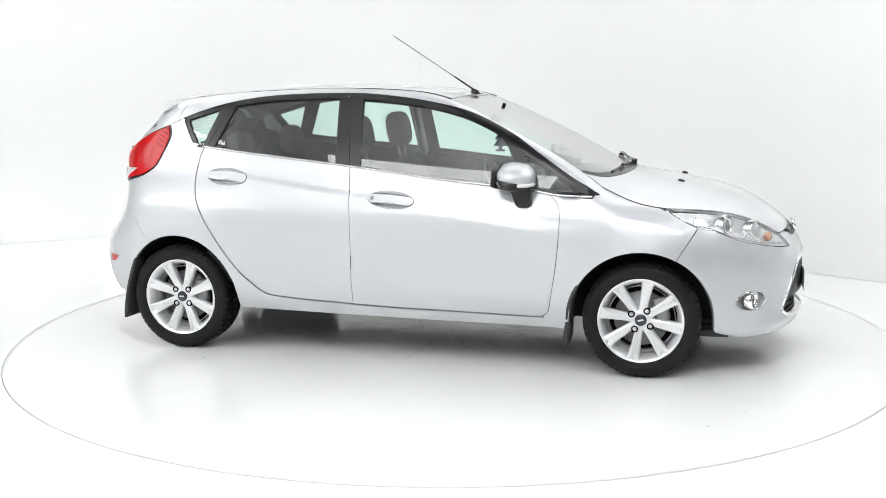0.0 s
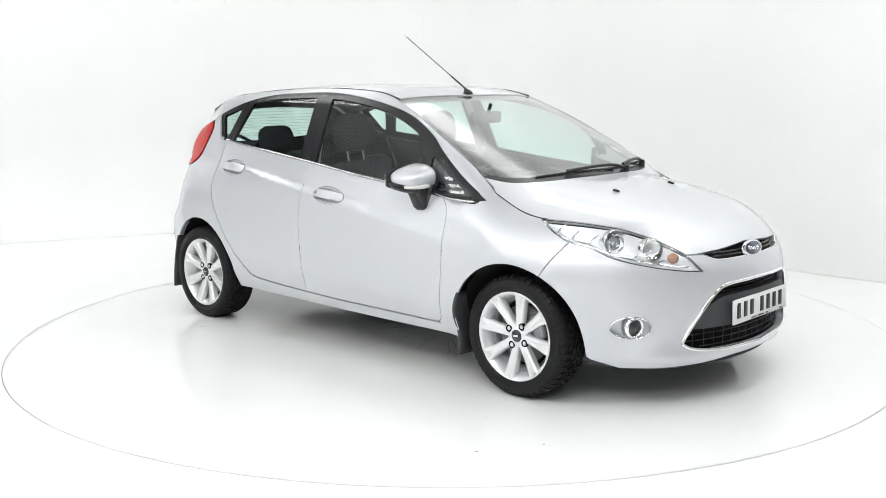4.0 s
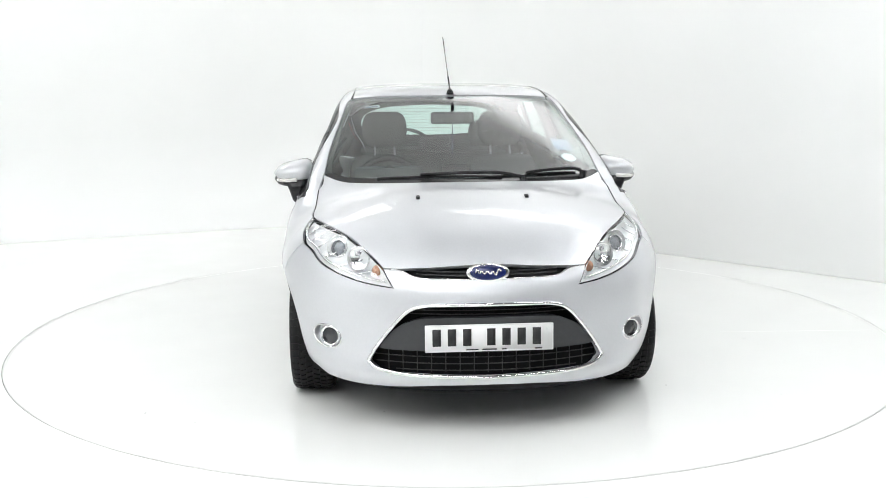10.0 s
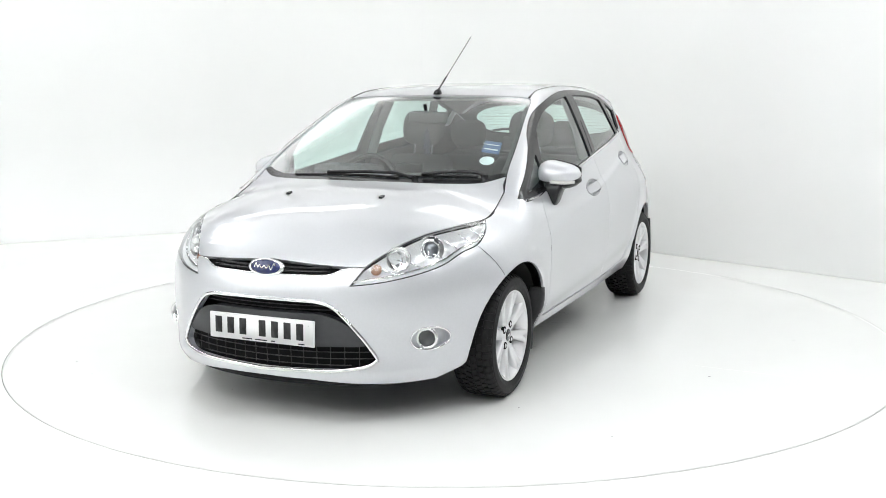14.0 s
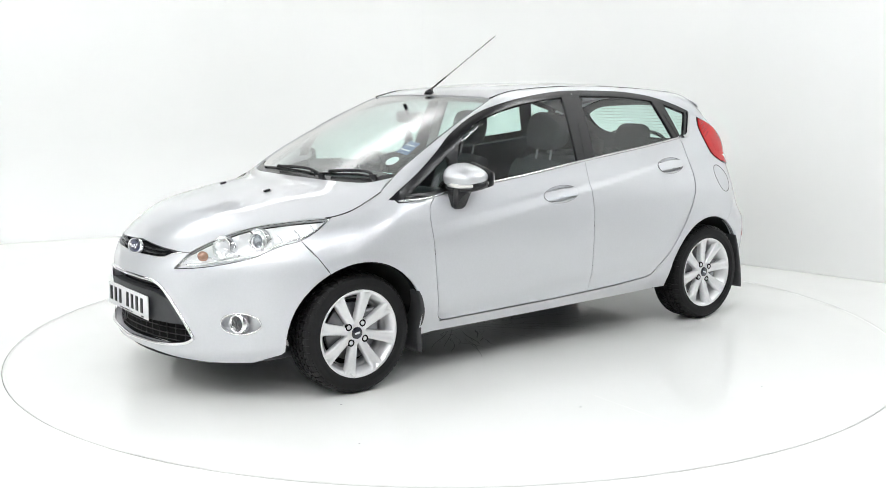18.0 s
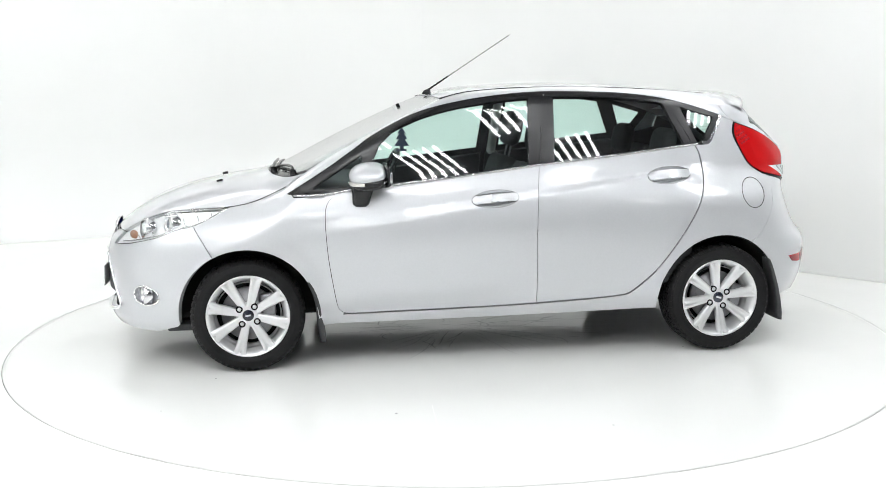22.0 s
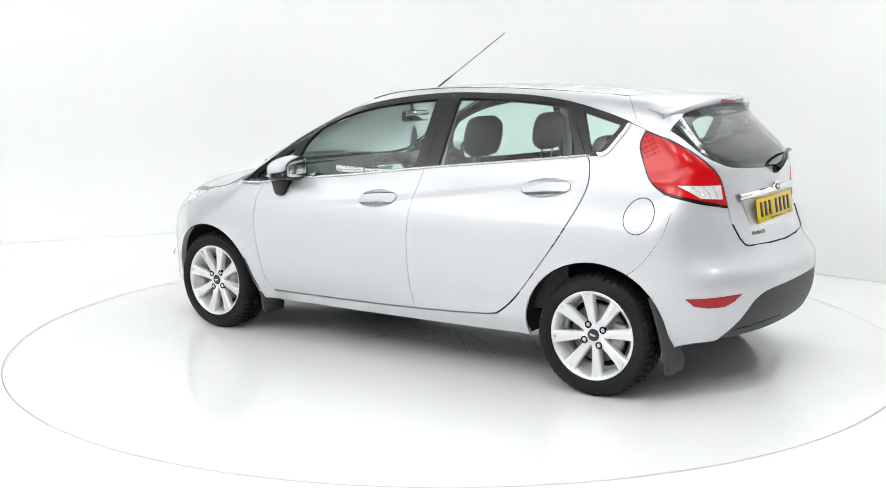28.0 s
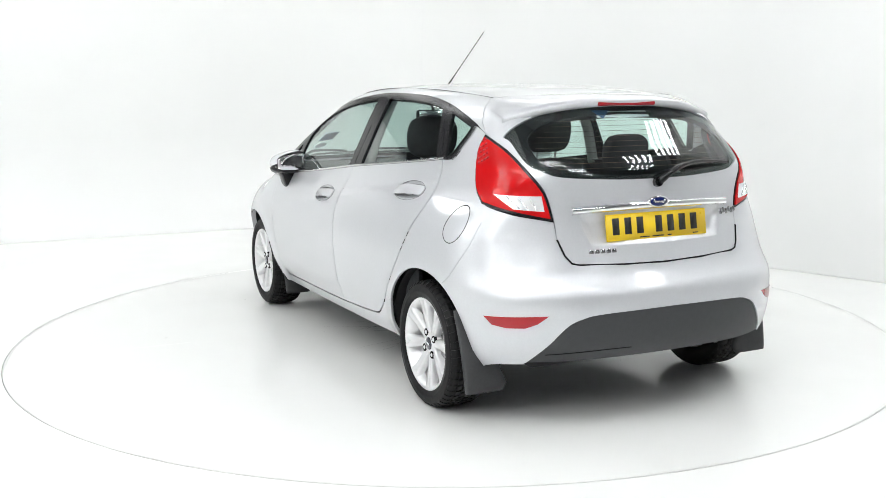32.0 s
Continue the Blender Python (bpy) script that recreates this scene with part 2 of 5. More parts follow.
def inside(p, poly):
    x, y = p[:, 0], p[:, 1]
    r = np.zeros(len(p), bool)
    a = np.asarray(poly)
    for (x0, y0), (x1, y1) in zip(a, np.roll(a, -1, 0)):
        if y0 != y1:
            r ^= ((y0 > y) != (y1 > y)) & (x < (x1 - x0) * (y - y0) / (y1 - y0) + x0)
    return r


def edge_distance(p, poly):
    a = np.asarray(poly)
    best = np.full(len(p), 9.0)
    for s, e in zip(a, np.roll(a, -1, 0)):
        d = e - s
        t = np.clip(((p - s) @ d) / max(d @ d, 1e-12), 0, 1)
        best = np.minimum(best, np.hypot(*(p - s - t[:, None] * d).T))
    return best


def tidy(poly, step, inset):
    """The closed line in even short steps, drawn in by inset."""
    a = np.asarray(poly, float)
    if np.sum(a[:, 0] * np.roll(a[:, 1], -1) - a[:, 1] * np.roll(a[:, 0], -1)) < 0:
        a = a[::-1]
    a = a[np.hypot(*(np.roll(a, -1, 0) - a).T) > 1e-5]
    if inset:
        d = np.roll(a, -1, 0) - a
        d /= np.linalg.norm(d, axis=1)[:, None]
        nrm = np.stack([-d[:, 1], d[:, 0]], 1)
        m = nrm + np.roll(nrm, 1, 0)
        den = np.maximum((m * nrm).sum(1), 0.5)
        a = a + inset * m / den[:, None]
    out = []
    for s, e in zip(a, np.roll(a, -1, 0)):
        n = max(1, int(round(np.hypot(*(e - s)) / step)))
        out += [s + (e - s) * k / n for k in range(n)]
    return np.array(out)
from mathutils.geometry import delaunay_2d_cdt

# ---- building ----
def part(name, bm, mat, parent, label=""):
    me = bpy.data.meshes.new(name)
    bm.to_mesh(me)
    bm.free()
    me.materials.append(mat)
    ob = new(name, me)
    ob.parent = parent
    if label:
        ob["label"] = label
    return ob


def raw(name, verts, faces, mat, parent, label="", soft=True, norms=None):
    me = bpy.data.meshes.new(name)
    me.from_pydata([tuple(map(float, v)) for v in verts], [], [tuple(map(int, f)) for f in faces])
    me.materials.append(mat)
    if soft:
        me.polygons.foreach_set("use_smooth", [True] * len(me.polygons))
    me.update()
    if norms is not None:
        me.normals_split_custom_set_from_vertices([tuple(map(float, n)) for n in norms])
    ob = new(name, me)
    ob.parent = parent
    if label:
        ob["label"] = label
    return ob


def sheet(outline, kind, holes=(), step=0.03, inset=0.0, off=0.0, lip=0.012, deep=0.0):
    """A panel of the skin inside a closed line: points, faces, normals."""
    from_uv = tidy(flat(kind, outline), step, inset)
    rings = [from_uv] + [tidy(flat(kind, h), step, -inset) for h in holes]
    lo, hi = from_uv.min(0), from_uv.max(0)
    gx, gy = np.meshgrid(np.arange(lo[0], hi[0], step), np.arange(lo[1], hi[1], step * 0.9))
    gx[1::2] += step / 2
    g = np.stack([gx.ravel(), gy.ravel()], 1)
    keep = inside(g, from_uv) & (edge_distance(g, from_uv) > step * 0.45)
    for h in rings[1:]:
        keep &= ~inside(g, h) & (edge_distance(g, h) > step * 0.45)
    g = g[keep]
    pts = np.concatenate(rings + [g])
    edges, base = [], 0
    for r in rings:
        edges += [(base + i, base + (i + 1) % len(r)) for i in range(len(r))]
        base += len(r)
    vo, _, fo, _, _, _ = delaunay_2d_cdt([Vector(p) for p in pts], edges, [], 0, 1e-7)
    uv = np.array([tuple(v) for v in vo])
    fo = np.array([f for f in fo if len(f) == 3])
    cen = uv[fo].mean(1)
    ok = inside(cen, from_uv)
    for h in rings[1:]:
        ok &= ~inside(cen, h)
    fo = fo[ok]
    P = lay(kind, uv)
    N = normals(P)
    P = P + N * off
    a, b, c = P[fo[:, 0]], P[fo[:, 1]], P[fo[:, 2]]
    flip = (np.cross(b - a, c - a) * N[fo[:, 0]]).sum(1) < 0
    fo[flip] = fo[flip][:, ::-1]
    faces = [tuple(f) for f in fo]
    verts, norms = [tuple(p) for p in P], [tuple(n) for n in N]
    if lip:
        count = {}
        for f in faces:
            for i in range(3):
                e = (f[i], f[(i + 1) % 3])
                count[e] = 1
        rim = [e for e in count if (e[1], e[0]) not in count]
        top, low = {}, {}
        for i, j in rim:
            way = P[j] - P[i]
            out = np.cross(way, N[i])
            out /= np.linalg.norm(out) + 1e-12
            for k in (i, j):
                if k not in top:
                    top[k] = len(verts)
                    verts.append(tuple(P[k]))
                    norms.append(tuple(out))
                    low[k] = len(verts)
                    verts.append(tuple(P[k] - N[k] * lip))
                    norms.append(tuple(out))
            faces.append((top[j], top[i], low[i], low[j]))
    return np.array(verts), faces, np.array(norms)


def panel(name, outline, kind, mat, parent, holes=(), side=1, label="", **kw):
    kw.setdefault("inset", 0.0015)
    v, f, n = sheet(outline, kind, holes, **kw)
    if side < 0:
        v, n = v * (1, -1, 1), n * (1, -1, 1)
        f = [q[::-1] for q in f]
    return raw(name, v, f, mat, parent, label, norms=n)


def tube(path, radius, sides=8, closed=False):
    """A round bar along a line: points and faces. radius: one, or one a point."""
    p = np.array(path, float)
    n = len(p)
    rad = np.broadcast_to(np.array(radius, float), (n,))
    t = (np.roll(p, -1, 0) - np.roll(p, 1, 0)) if closed else np.gradient(p, axis=0)
    t /= np.linalg.norm(t, axis=1)[:, None] + 1e-12
    ref = np.array([0.0, 0.0, 1.0]) if np.mean(np.abs(t[:, 2])) < 0.8 else np.array([1.0, 0.0, 0.0])
    a = np.cross(t, ref)
    a /= np.linalg.norm(a, axis=1)[:, None] + 1e-12
    b = np.cross(t, a)
    v = []
    for i in range(n):
        for k in range(sides):
            w = 2 * math.pi * k / sides
            v.append(p[i] + rad[i] * (math.cos(w) * a[i] + math.sin(w) * b[i]))
    f = []
    for i in range(n if closed else n - 1):
        j = (i + 1) % n
        for k in range(sides):
            l = (k + 1) % sides
            f.append((i * sides + k, i * sides + l, j * sides + l, j * sides + k))
    if not closed:
        f += [tuple(range(sides)), tuple(reversed(range((n - 1) * sides, n * sides)))]
    return v, f


def mirrored(v, side):
    return [(x, y * side, z) for x, y, z in v]


def bar(name, path, radius, mat, parent, label="", sides=8, closed=False, side=1):
    v, f = tube(path, radius, sides, closed)
    if side < 0:
        v, f = mirrored(v, -1), [q[::-1] for q in f]
    return raw(name, v, f, mat, parent, label)


def lathe(profile, axis_y=True, n=48):
    """Turned about the y axis: profile of (r, y)."""
    v, f, m = [], [], len(profile)
    for i in range(n):
        w = 2 * math.pi * i / n
        v += [(r * math.cos(w), y, r * math.sin(w)) for r, y in profile]
    for i in range(n):
        j = (i + 1) % n
        for k in range(m - 1):
            f.append((i * m + k, j * m + k, j * m + k + 1, i * m + k + 1))
    return v, f


def box_bm(size, at=(0, 0, 0), bevel=0.01, segs=2, turn=None):
    bm = bmesh.new()
    bmesh.ops.create_cube(bm, size=1)
    bmesh.ops.scale(bm, vec=size, verts=bm.verts)
    if bevel:
        bmesh.ops.bevel(bm, geom=list(bm.edges), offset=bevel, segments=segs, affect="EDGES", profile=0.5)
    if turn:
        bmesh.ops.transform(bm, matrix=turn, verts=bm.verts)
    bmesh.ops.translate(bm, vec=at, verts=bm.verts)
    for fc in bm.faces:
        fc.smooth = True
    return bm

# ---- studio ----
def ring_sheet(r0, r1, z, n=192):
    v = [(r * math.cos(2 * math.pi * i / n), r * math.sin(2 * math.pi * i / n), z) for r in (r0, r1) for i in range(n)]
    return v, [(i, (i + 1) % n, n + (i + 1) % n, n + i)[::-1] for i in range(n)]


TABLE_R = 2.492
v, f = ring_sheet(TABLE_R + 0.0035, 14.0, 0.0)
floor = tagged(raw("floor", v, f, FLOORW, None), "glossy white painted studio floor round the turntable", "floor", kind="structure")
v, f = ring_sheet(TABLE_R - 0.03, TABLE_R + 0.03, -0.012)
tagged(raw("turntable_gap", v, f, SEAM, None), "thin dark circular gap round the turntable", "gap", kind="structure")
turntable = tagged(new("turntable"), "round white turntable disc flush with the floor", "turntable")
bm = bmesh.new()
bmesh.ops.create_circle(bm, cap_ends=True, segments=192, radius=TABLE_R)
e = bmesh.ops.extrude_face_region(bm, geom=list(bm.faces))
bmesh.ops.translate(bm, vec=(0, 0, -0.02), verts=[q for q in e["geom"] if isinstance(q, bmesh.types.BMVert)])
bmesh.ops.recalc_face_normals(bm, faces=bm.faces)
part("disc", bm, FLOORW, turntable)
v, f = ring_sheet(TABLE_R - 0.012, TABLE_R - 0.003, 0.0012)
raw("edge_ring", v, f, RIMW, turntable)
# scuffs and hairline scratches round the middle of the disc
rng = random.Random(5)
v, f = [], []
for k in range(70):
    a, r = rng.uniform(0, 6.283), rng.uniform(0.05, 0.45)
    x, y = -0.1 + 1.6 * r * math.cos(a), 0.12 + r * math.sin(a)
    w = a + rng.gauss(0, 0.5)
    n, wd = rng.randint(4, 9), rng.uniform(0.0008, 0.0035)
    base = len(v)
    for i in range(n):
        q = wd * (1 - abs(2 * i / (n - 1) - 1) ** 2 * 0.8)
        v += [(x - q * math.sin(w), y + q * math.cos(w), 0.0012), (x + q * math.sin(w), y - q * math.cos(w), 0.0012)]
        w += rng.gauss(0, 0.35)
        x, y = x + 0.03 * math.cos(w), y + 0.03 * math.sin(w)
    f += [(base + 2 * i, base + 2 * i + 1, base + 2 * i + 3, base + 2 * i + 2) for i in range(n - 1)]
for k in range(34):
    a, r0, r1, wd = rng.uniform(0, 6.283), rng.uniform(0.06, 0.35), rng.uniform(0.4, 0.85), rng.uniform(0.001, 0.0028)
    base = len(v)
    for i in range(6):
        r = r0 + (r1 - r0) * i / 5
        q = wd * (1 - 0.8 * abs(2 * i / 5 - 1) ** 2)
        w = a + 0.02 * math.sin(5 * i + k)
        v += [(r * math.cos(w) - q * math.sin(w), r * math.sin(w) + q * math.cos(w), 0.0013), (r * math.cos(w) + q * math.sin(w), r * math.sin(w) - q * math.cos(w), 0.0013)]
    f += [(base + 2 * i, base + 2 * i + 1, base + 2 * i + 3, base + 2 * i + 2) for i in range(5)]
tagged(raw("scuff_marks", v, f, SCUFF, turntable), "fine grey scratches on the disc", kind="stuff")
v, f = [], []
for k in range(26):
    a, r, s = rng.uniform(0, 6.283), rng.uniform(0.3, 2.3), rng.uniform(0.003, 0.008)
    base = len(v)
    v += [(r * math.cos(a) + s * rng.uniform(0.6, 1.2) * math.cos(q), r * math.sin(a) + s * rng.uniform(0.6, 1.2) * math.sin(q), 0.0012) for q in np.arange(0, 6.2, 1.05)]
    f.append(tuple(range(base, base + 6)))
tagged(raw("dirt_specks", v, f, SCUFF, turntable), "small dark specks of dirt", kind="stuff")
bar_v, bar_f = [(0.330, 1.50, 0.0012), (0.3335, 1.50, 0.0012), (0.3865, 2.47, 0.0012), (0.383, 2.47, 0.0012)], [(0, 1, 2, 3)]
raw("hairline_crack", bar_v, bar_f, RIMW, turntable)

# back walls: two straight runs with a rounded corner, and a cove-less foot
WALL_TOP = 5.2
LEFT_RUN = [(-10.5, 1.53), (-4.53, 4.13), (-2.6, 4.97)]
CORNER = smooth([(-2.6, 4.97), (-1.9, 5.2), (-1.25, 5.2), (-0.7, 4.9), (-0.3, 4.6)], 8)
RIGHT_RUN = [(-0.3, 4.6), (1.47, 2.83), (3.09, 1.21), (4.5, -0.2)]


def wall_sheet(name, line, label, mat=WALLW, cove=0.0, foot=0.002, top=WALL_TOP):
    """An upright wall along a line, its foot rounded into the floor where cove is given."""
    p = np.array(line, float)
    way = np.gradient(p, axis=0)
    way /= np.linalg.norm(way, axis=1)[:, None]
    room = np.stack([way[:, 1], -way[:, 0]], 1)
    arc = [(1 - math.sin(a), 1 - math.cos(a)) for a in np.linspace(0, math.pi / 2, 13)] if cove else [(0.0, 0.0)]
    reach = [cove * min(1.0, max(0.02, -0.45 - x)) for x, _ in line]
    m = len(arc) + 1
    v = []
    for (x, y), n, c in zip(line, room, reach):
        v += [(x + n[0] * d * c, y + n[1] * d * c, foot + h * c) for d, h in arc] + [(x, y, top)]
    f = [(m * i + k, m * i + k + 1, m * i + m + k + 1, m * i + m + k) for i in range(len(line) - 1) for k in range(m - 1)]
    tagged(raw(name, v, f, mat, None, soft=len(line) > 5 or cove > 0), label, "wall", kind="structure")


wall_sheet("wall_left", [(-6.2, 3.403), (-4.53, 4.13)] + [p[:2] for p in CORNER], "white studio wall curving into floor and rounded corner", cove=0.9)
# Dark sheet added above the view, so that the side windows reflect dark there.
wall_sheet("reflected_dark_band", [(-10.4, 1.53), (-4.49, 4.09), (-3.0, 4.75)], "unseen dark band added above the studio wall to darken window reflections", DARKBAND, foot=3.3, top=WALL_TOP - 0.01)
# Grey walls below are made up, out of view, to darken what the car mirrors.
wall_sheet("wall_left_far", [(-10.5, 1.53), (-6.2, 3.403)], "unseen grey far end of the studio wall, added to dull reflections", BACKW)
wall_sheet("wall_right", RIGHT_RUN, "plain white studio wall")
wall_sheet("wall_right_far", [(4.5, -0.2), (9.5, -5.2)], "unseen grey side wall, added to dull the car's reflections", BACKW)
wall_sheet("wall_side", [(-10.5, -14.0), (-10.5, -0.8)], "plain white side wall of the studio")
wall_sheet("wall_side_end", [(-10.5, -0.8), (-10.5, 1.53)], "unseen grey end of the side wall, added to dull reflections", BACKW)
wall_sheet("wall_hall", [(9.5, -5.2), (9.5, -14.0), (0.5, -14.0)], "unseen grey wall added far behind the turntable to dull reflections", BACKW)
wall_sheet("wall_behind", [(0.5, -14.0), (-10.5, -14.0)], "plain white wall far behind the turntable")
v = [(-15, 0.3, WALL_TOP), (11, 0.3, WALL_TOP), (11, 7, WALL_TOP), (-15, 7, WALL_TOP)]
tagged(raw("ceiling", v, [(0, 3, 2, 1)], CEIL, None), "white studio ceiling over the back walls", "ceiling", kind="structure")
# Front ceiling is out of view; its white and dark halves steer the glass reflections.
v = [(-15, -15, WALL_TOP), (-0.6, -15, WALL_TOP), (-0.6, 0.3, WALL_TOP), (-15, 0.3, WALL_TOP)]
tagged(raw("ceiling", v, [(0, 3, 2, 1)], CEIL, None), "unseen white ceiling on the side wall's half, brightens window reflections", "ceiling", kind="structure")
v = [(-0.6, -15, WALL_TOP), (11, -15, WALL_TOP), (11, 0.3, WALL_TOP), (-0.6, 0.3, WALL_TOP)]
tagged(raw("ceiling", v, [(0, 3, 2, 1)], CEILDARK, None), "unseen grey hall ceiling above hanging light tubes, darkens window reflections", "ceiling", kind="structure")


def light_bank(name, label, group, gap, wide, length, mat):
    bank = tagged(new(name), label, "ceiling light", group)
    for k in range(5):
        part("tube", box_bm((wide, length, 0.05), ((k - 2) * gap, 0, 0), 0.02), mat, bank)
    for q in (-0.36, 0.36):
        part("crossbar", box_bm((gap * 5, 0.06, 0.04), (0, q * length, 0.055), 0.01), WALLW, bank)
        part("hanger", box_bm((0.02, 0.02, 0.86), (0, q * length, 0.47), 0.0), STEEL, bank)
    return bank


first = light_bank("light_bank", "bank of five long white fluorescent tubes under the ceiling", "ceiling light banks", 0.34, 0.12, 2.2, TUBE)
spots = [(-4.2, 1.9), (-2.2, -6.4), (-6.6, -2.4), (0.8, -7.6), (-8.2, -2.9), (-8.4, -5.4), (-5.2, -8.6)]
first.matrix_basis = pose(*spots[0], 4.3, 0, 0, 45)
for x, y in spots[1:]:
    copy_thing(first, pose(x, y, 4.3, 0, 0, 45))
first = light_bank("tube_lamp", "short lamp of five bright fluorescent tubes in the hall", "hall tube lamps", 0.13, 0.05, 1.0, HALLTUBE)
spots = [(3.3, -1.35), (4.3, -2.45), (1.5, -2.9), (2.75, -3.75), (-0.1, -3.75), (1.0, -4.4), (3.3, -0.15), (4.6, -5.4)]
first.matrix_basis = pose(*spots[0], 4.3, 0, 0, 38)
for x, y in spots[1:]:
    copy_thing(first, pose(x, y, 4.3, 0, 0, 38))


def strip_light(x, y, length, turn, label="long white strip light hung above the back wall", mat=STRIPLIGHT):
    o = tagged(new("strip_light"), label, "ceiling light", "strip lights")
    part("diffuser", box_bm((length, 0.7, 0.05), (0, 0, 0), 0.015), mat, o)
    part("housing", box_bm((length + 0.06, 0.16, 0.03), (0, 0, 0.045), 0.01), WALLW, o)
    for q in (-0.4, 0.4):
        part("hanger", box_bm((0.015, 0.015, 1.1), (q * length, 0, 0.6), 0.0), STEEL, o)
    o.matrix_basis = pose(x, y, 4.05, 0, 0, turn)


strip_light(1.35, 1.85, 3.2, -45)
strip_light(-2.3, 3.5, 2.6, 23.5)
strip_light(-2.3, -4.3, 3.0, -30, "long white strip light hung in front of the turntable", FRONTLIGHT)
strip_light(-0.9, -6.6, 3.0, 0, "long white strip light hung in front of the turntable", FRONTLIGHT)

# ---- car ----
car = tagged(new("car"), "silver five-door hatchback with alloy wheels standing on the turntable", "car")

BELT = smooth([(1.0, 0.882), (0.84, 0.886), (0.69, 0.908), (0.45, 0.932), (0.16, 0.960), (-0.27, 1.010), (-0.84, 1.066), (-1.15, 1.098)], 4)
TRIM_TOP = smooth([(1.035, 0.893), (0.85, 1.004), (0.69, 1.110), (0.58, 1.182), (0.38, 1.279), (0.19, 1.332), (-0.05, 1.369), (-0.31, 1.388), (-0.66, 1.382), (-0.86, 1.366), (-1.03, 1.338), (-1.19, 1.295), (-1.305, 1.256)], 4)
TRIM_REAR = [(-1.312, 1.247), (-1.300, 1.215), (-1.235, 1.115), (-1.215, 1.100), (-1.19, 1.097)]


def belt_z(x):
    b = np.array(BELT)
    return float(np.interp(-x, -b[:, 0], b[:, 1]))


def top_z(x):
    b = np.array(TRIM_TOP)
    return float(np.interp(-x, -b[:, 0], b[:, 1]))


def arch(cx, a0, a1, r=ARCH_R, n=28):
    """The wheel arch's line in (x, z), by degrees from the front over the top."""
    return [(cx + r * math.cos(radians(a0 + (a1 - a0) * i / n)), HUB_Z + r * 0.995 * math.sin(radians(a0 + (a1 - a0) * i / n))) for i in range(n + 1)]


SPLIT = smooth([(-0.262, belt_z(-0.262)), (-0.235, 0.80), (-0.228, 0.62), (-0.232, 0.45), (-0.238, 0.300)], 4)
DOOR_FRONT = smooth([(0.795, belt_z(0.795)), (0.838, 0.84), (0.848, 0.755), (0.838, 0.586), (0.812, 0.412), (0.792, 0.315), (0.760, 0.283)], 4)
DOOR_BOTTOM = [(0.72, 0.280), (0.4, 0.285), (0.02, 0.291), (-0.238, 0.300)]
DOOR_BOTTOM_R = [(-0.238, 0.300), (-0.5, 0.312)]
DOOR_REAR = smooth([(-0.62, 0.320), (-0.70, 0.328), (-0.76, 0.352), (-0.88, 0.462), (-1.03, 0.661), (-1.12, 0.812), (-1.16, 0.939), (-1.155, 1.048), (-1.135, 1.0965)], 4)
GLASS_F = [(0.605, belt_z(0.605) + 0.014), (0.60, 1.05), (0.565, 1.125)] + [(x, top_z(x) - 0.032) for x in np.arange(0.5, -0.24, -0.06)] + [(-0.235, 1.352), (-0.205, belt_z(-0.2) + 0.012)] + [(x, belt_z(x) + 0.012) for x in np.arange(-0.1, 0.6, 0.1)]
GLASS_R = [(-0.345, belt_z(-0.345) + 0.012), (-0.372, 1.358)] + [(x, top_z(x) - 0.030) for x in np.arange(-0.42, -0.95, -0.06)] + [(-0.975, 1.320), (-1.075, belt_z(-1.075) + 0.014)] + [(x, belt_z(x) + 0.012) for x in np.arange(-1.0, -0.36, 0.1)]
GLASS_Q = [(-1.075, 1.300), (-1.15, 1.278), (-1.262, 1.246), (-1.262, 1.232), (-1.19, 1.122), (-1.17, 1.113), (-1.15, 1.114)]
GLASS_A = [(0.655, belt_z(0.655) + 0.018), (0.650, 1.070), (0.66, 1.076), (0.90, 0.925), (0.90, 0.912)]
SURROUND = [(1.0, 0.884)] + TRIM_TOP + TRIM_REAR + list(reversed(BELT))[:-1]

# seam between bonnet and wings, from the pillar along the lamp to the nose
SEAM_LINE = smooth(T((1.035, 0.715), (1.19, 0.725), (1.316, 0.730), (1.44, 0.688), (1.548, 0.638), (1.664, 0.568), (1.80, 0.482), (1.885, 0.423)), 4)
LAMP_TIP = Q("front", (0.383, 0.612))[0]
LAMP_INNER = smooth([SEAM_LINE[-1], *Q("front", (0.405, 0.648)), LAMP_TIP], 3)
BONNET_FRONT = smooth([SEAM_LINE[-1]] + Q("front", (0.353, 0.684), (0.234, 0.690), (0.098, 0.698), (0.0, 0.704)), 5)
SLOT_LOW = smooth([SEAM_LINE[-1]] + Q("front", (0.35, 0.678), (0.296, 0.657), (0.234, 0.652), (0.099, 0.650), (0.0, 0.647)), 5)
SCREEN_BASE = smooth(T((0.94, 0.69), (1.035, 0.575), (1.105, 0.37), (1.13, 0.17), (1.135, 0.0)), 5)
SCREEN_SIDE = smooth(T((0.94, 0.69), (0.84, 0.675), (0.62, 0.64), (0.42, 0.602), (0.26, 0.572), (0.225, 0.545)), 5)
SCREEN_TOP = smooth(T((0.225, 0.545), (0.225, 0.45), (0.235, 0.25), (0.238, 0.0)), 5)
ROOF_SIDE = smooth(T((0.225, 0.550), (0.05, 0.535), (-0.3, 0.530), (-0.8, 0.518), (-1.25, 0.49)), 6)
ROOF_REAR = smooth(T((-1.25, 0.49), (-1.275, 0.40), (-1.29, 0.2), (-1.295, 0.0)), 4)
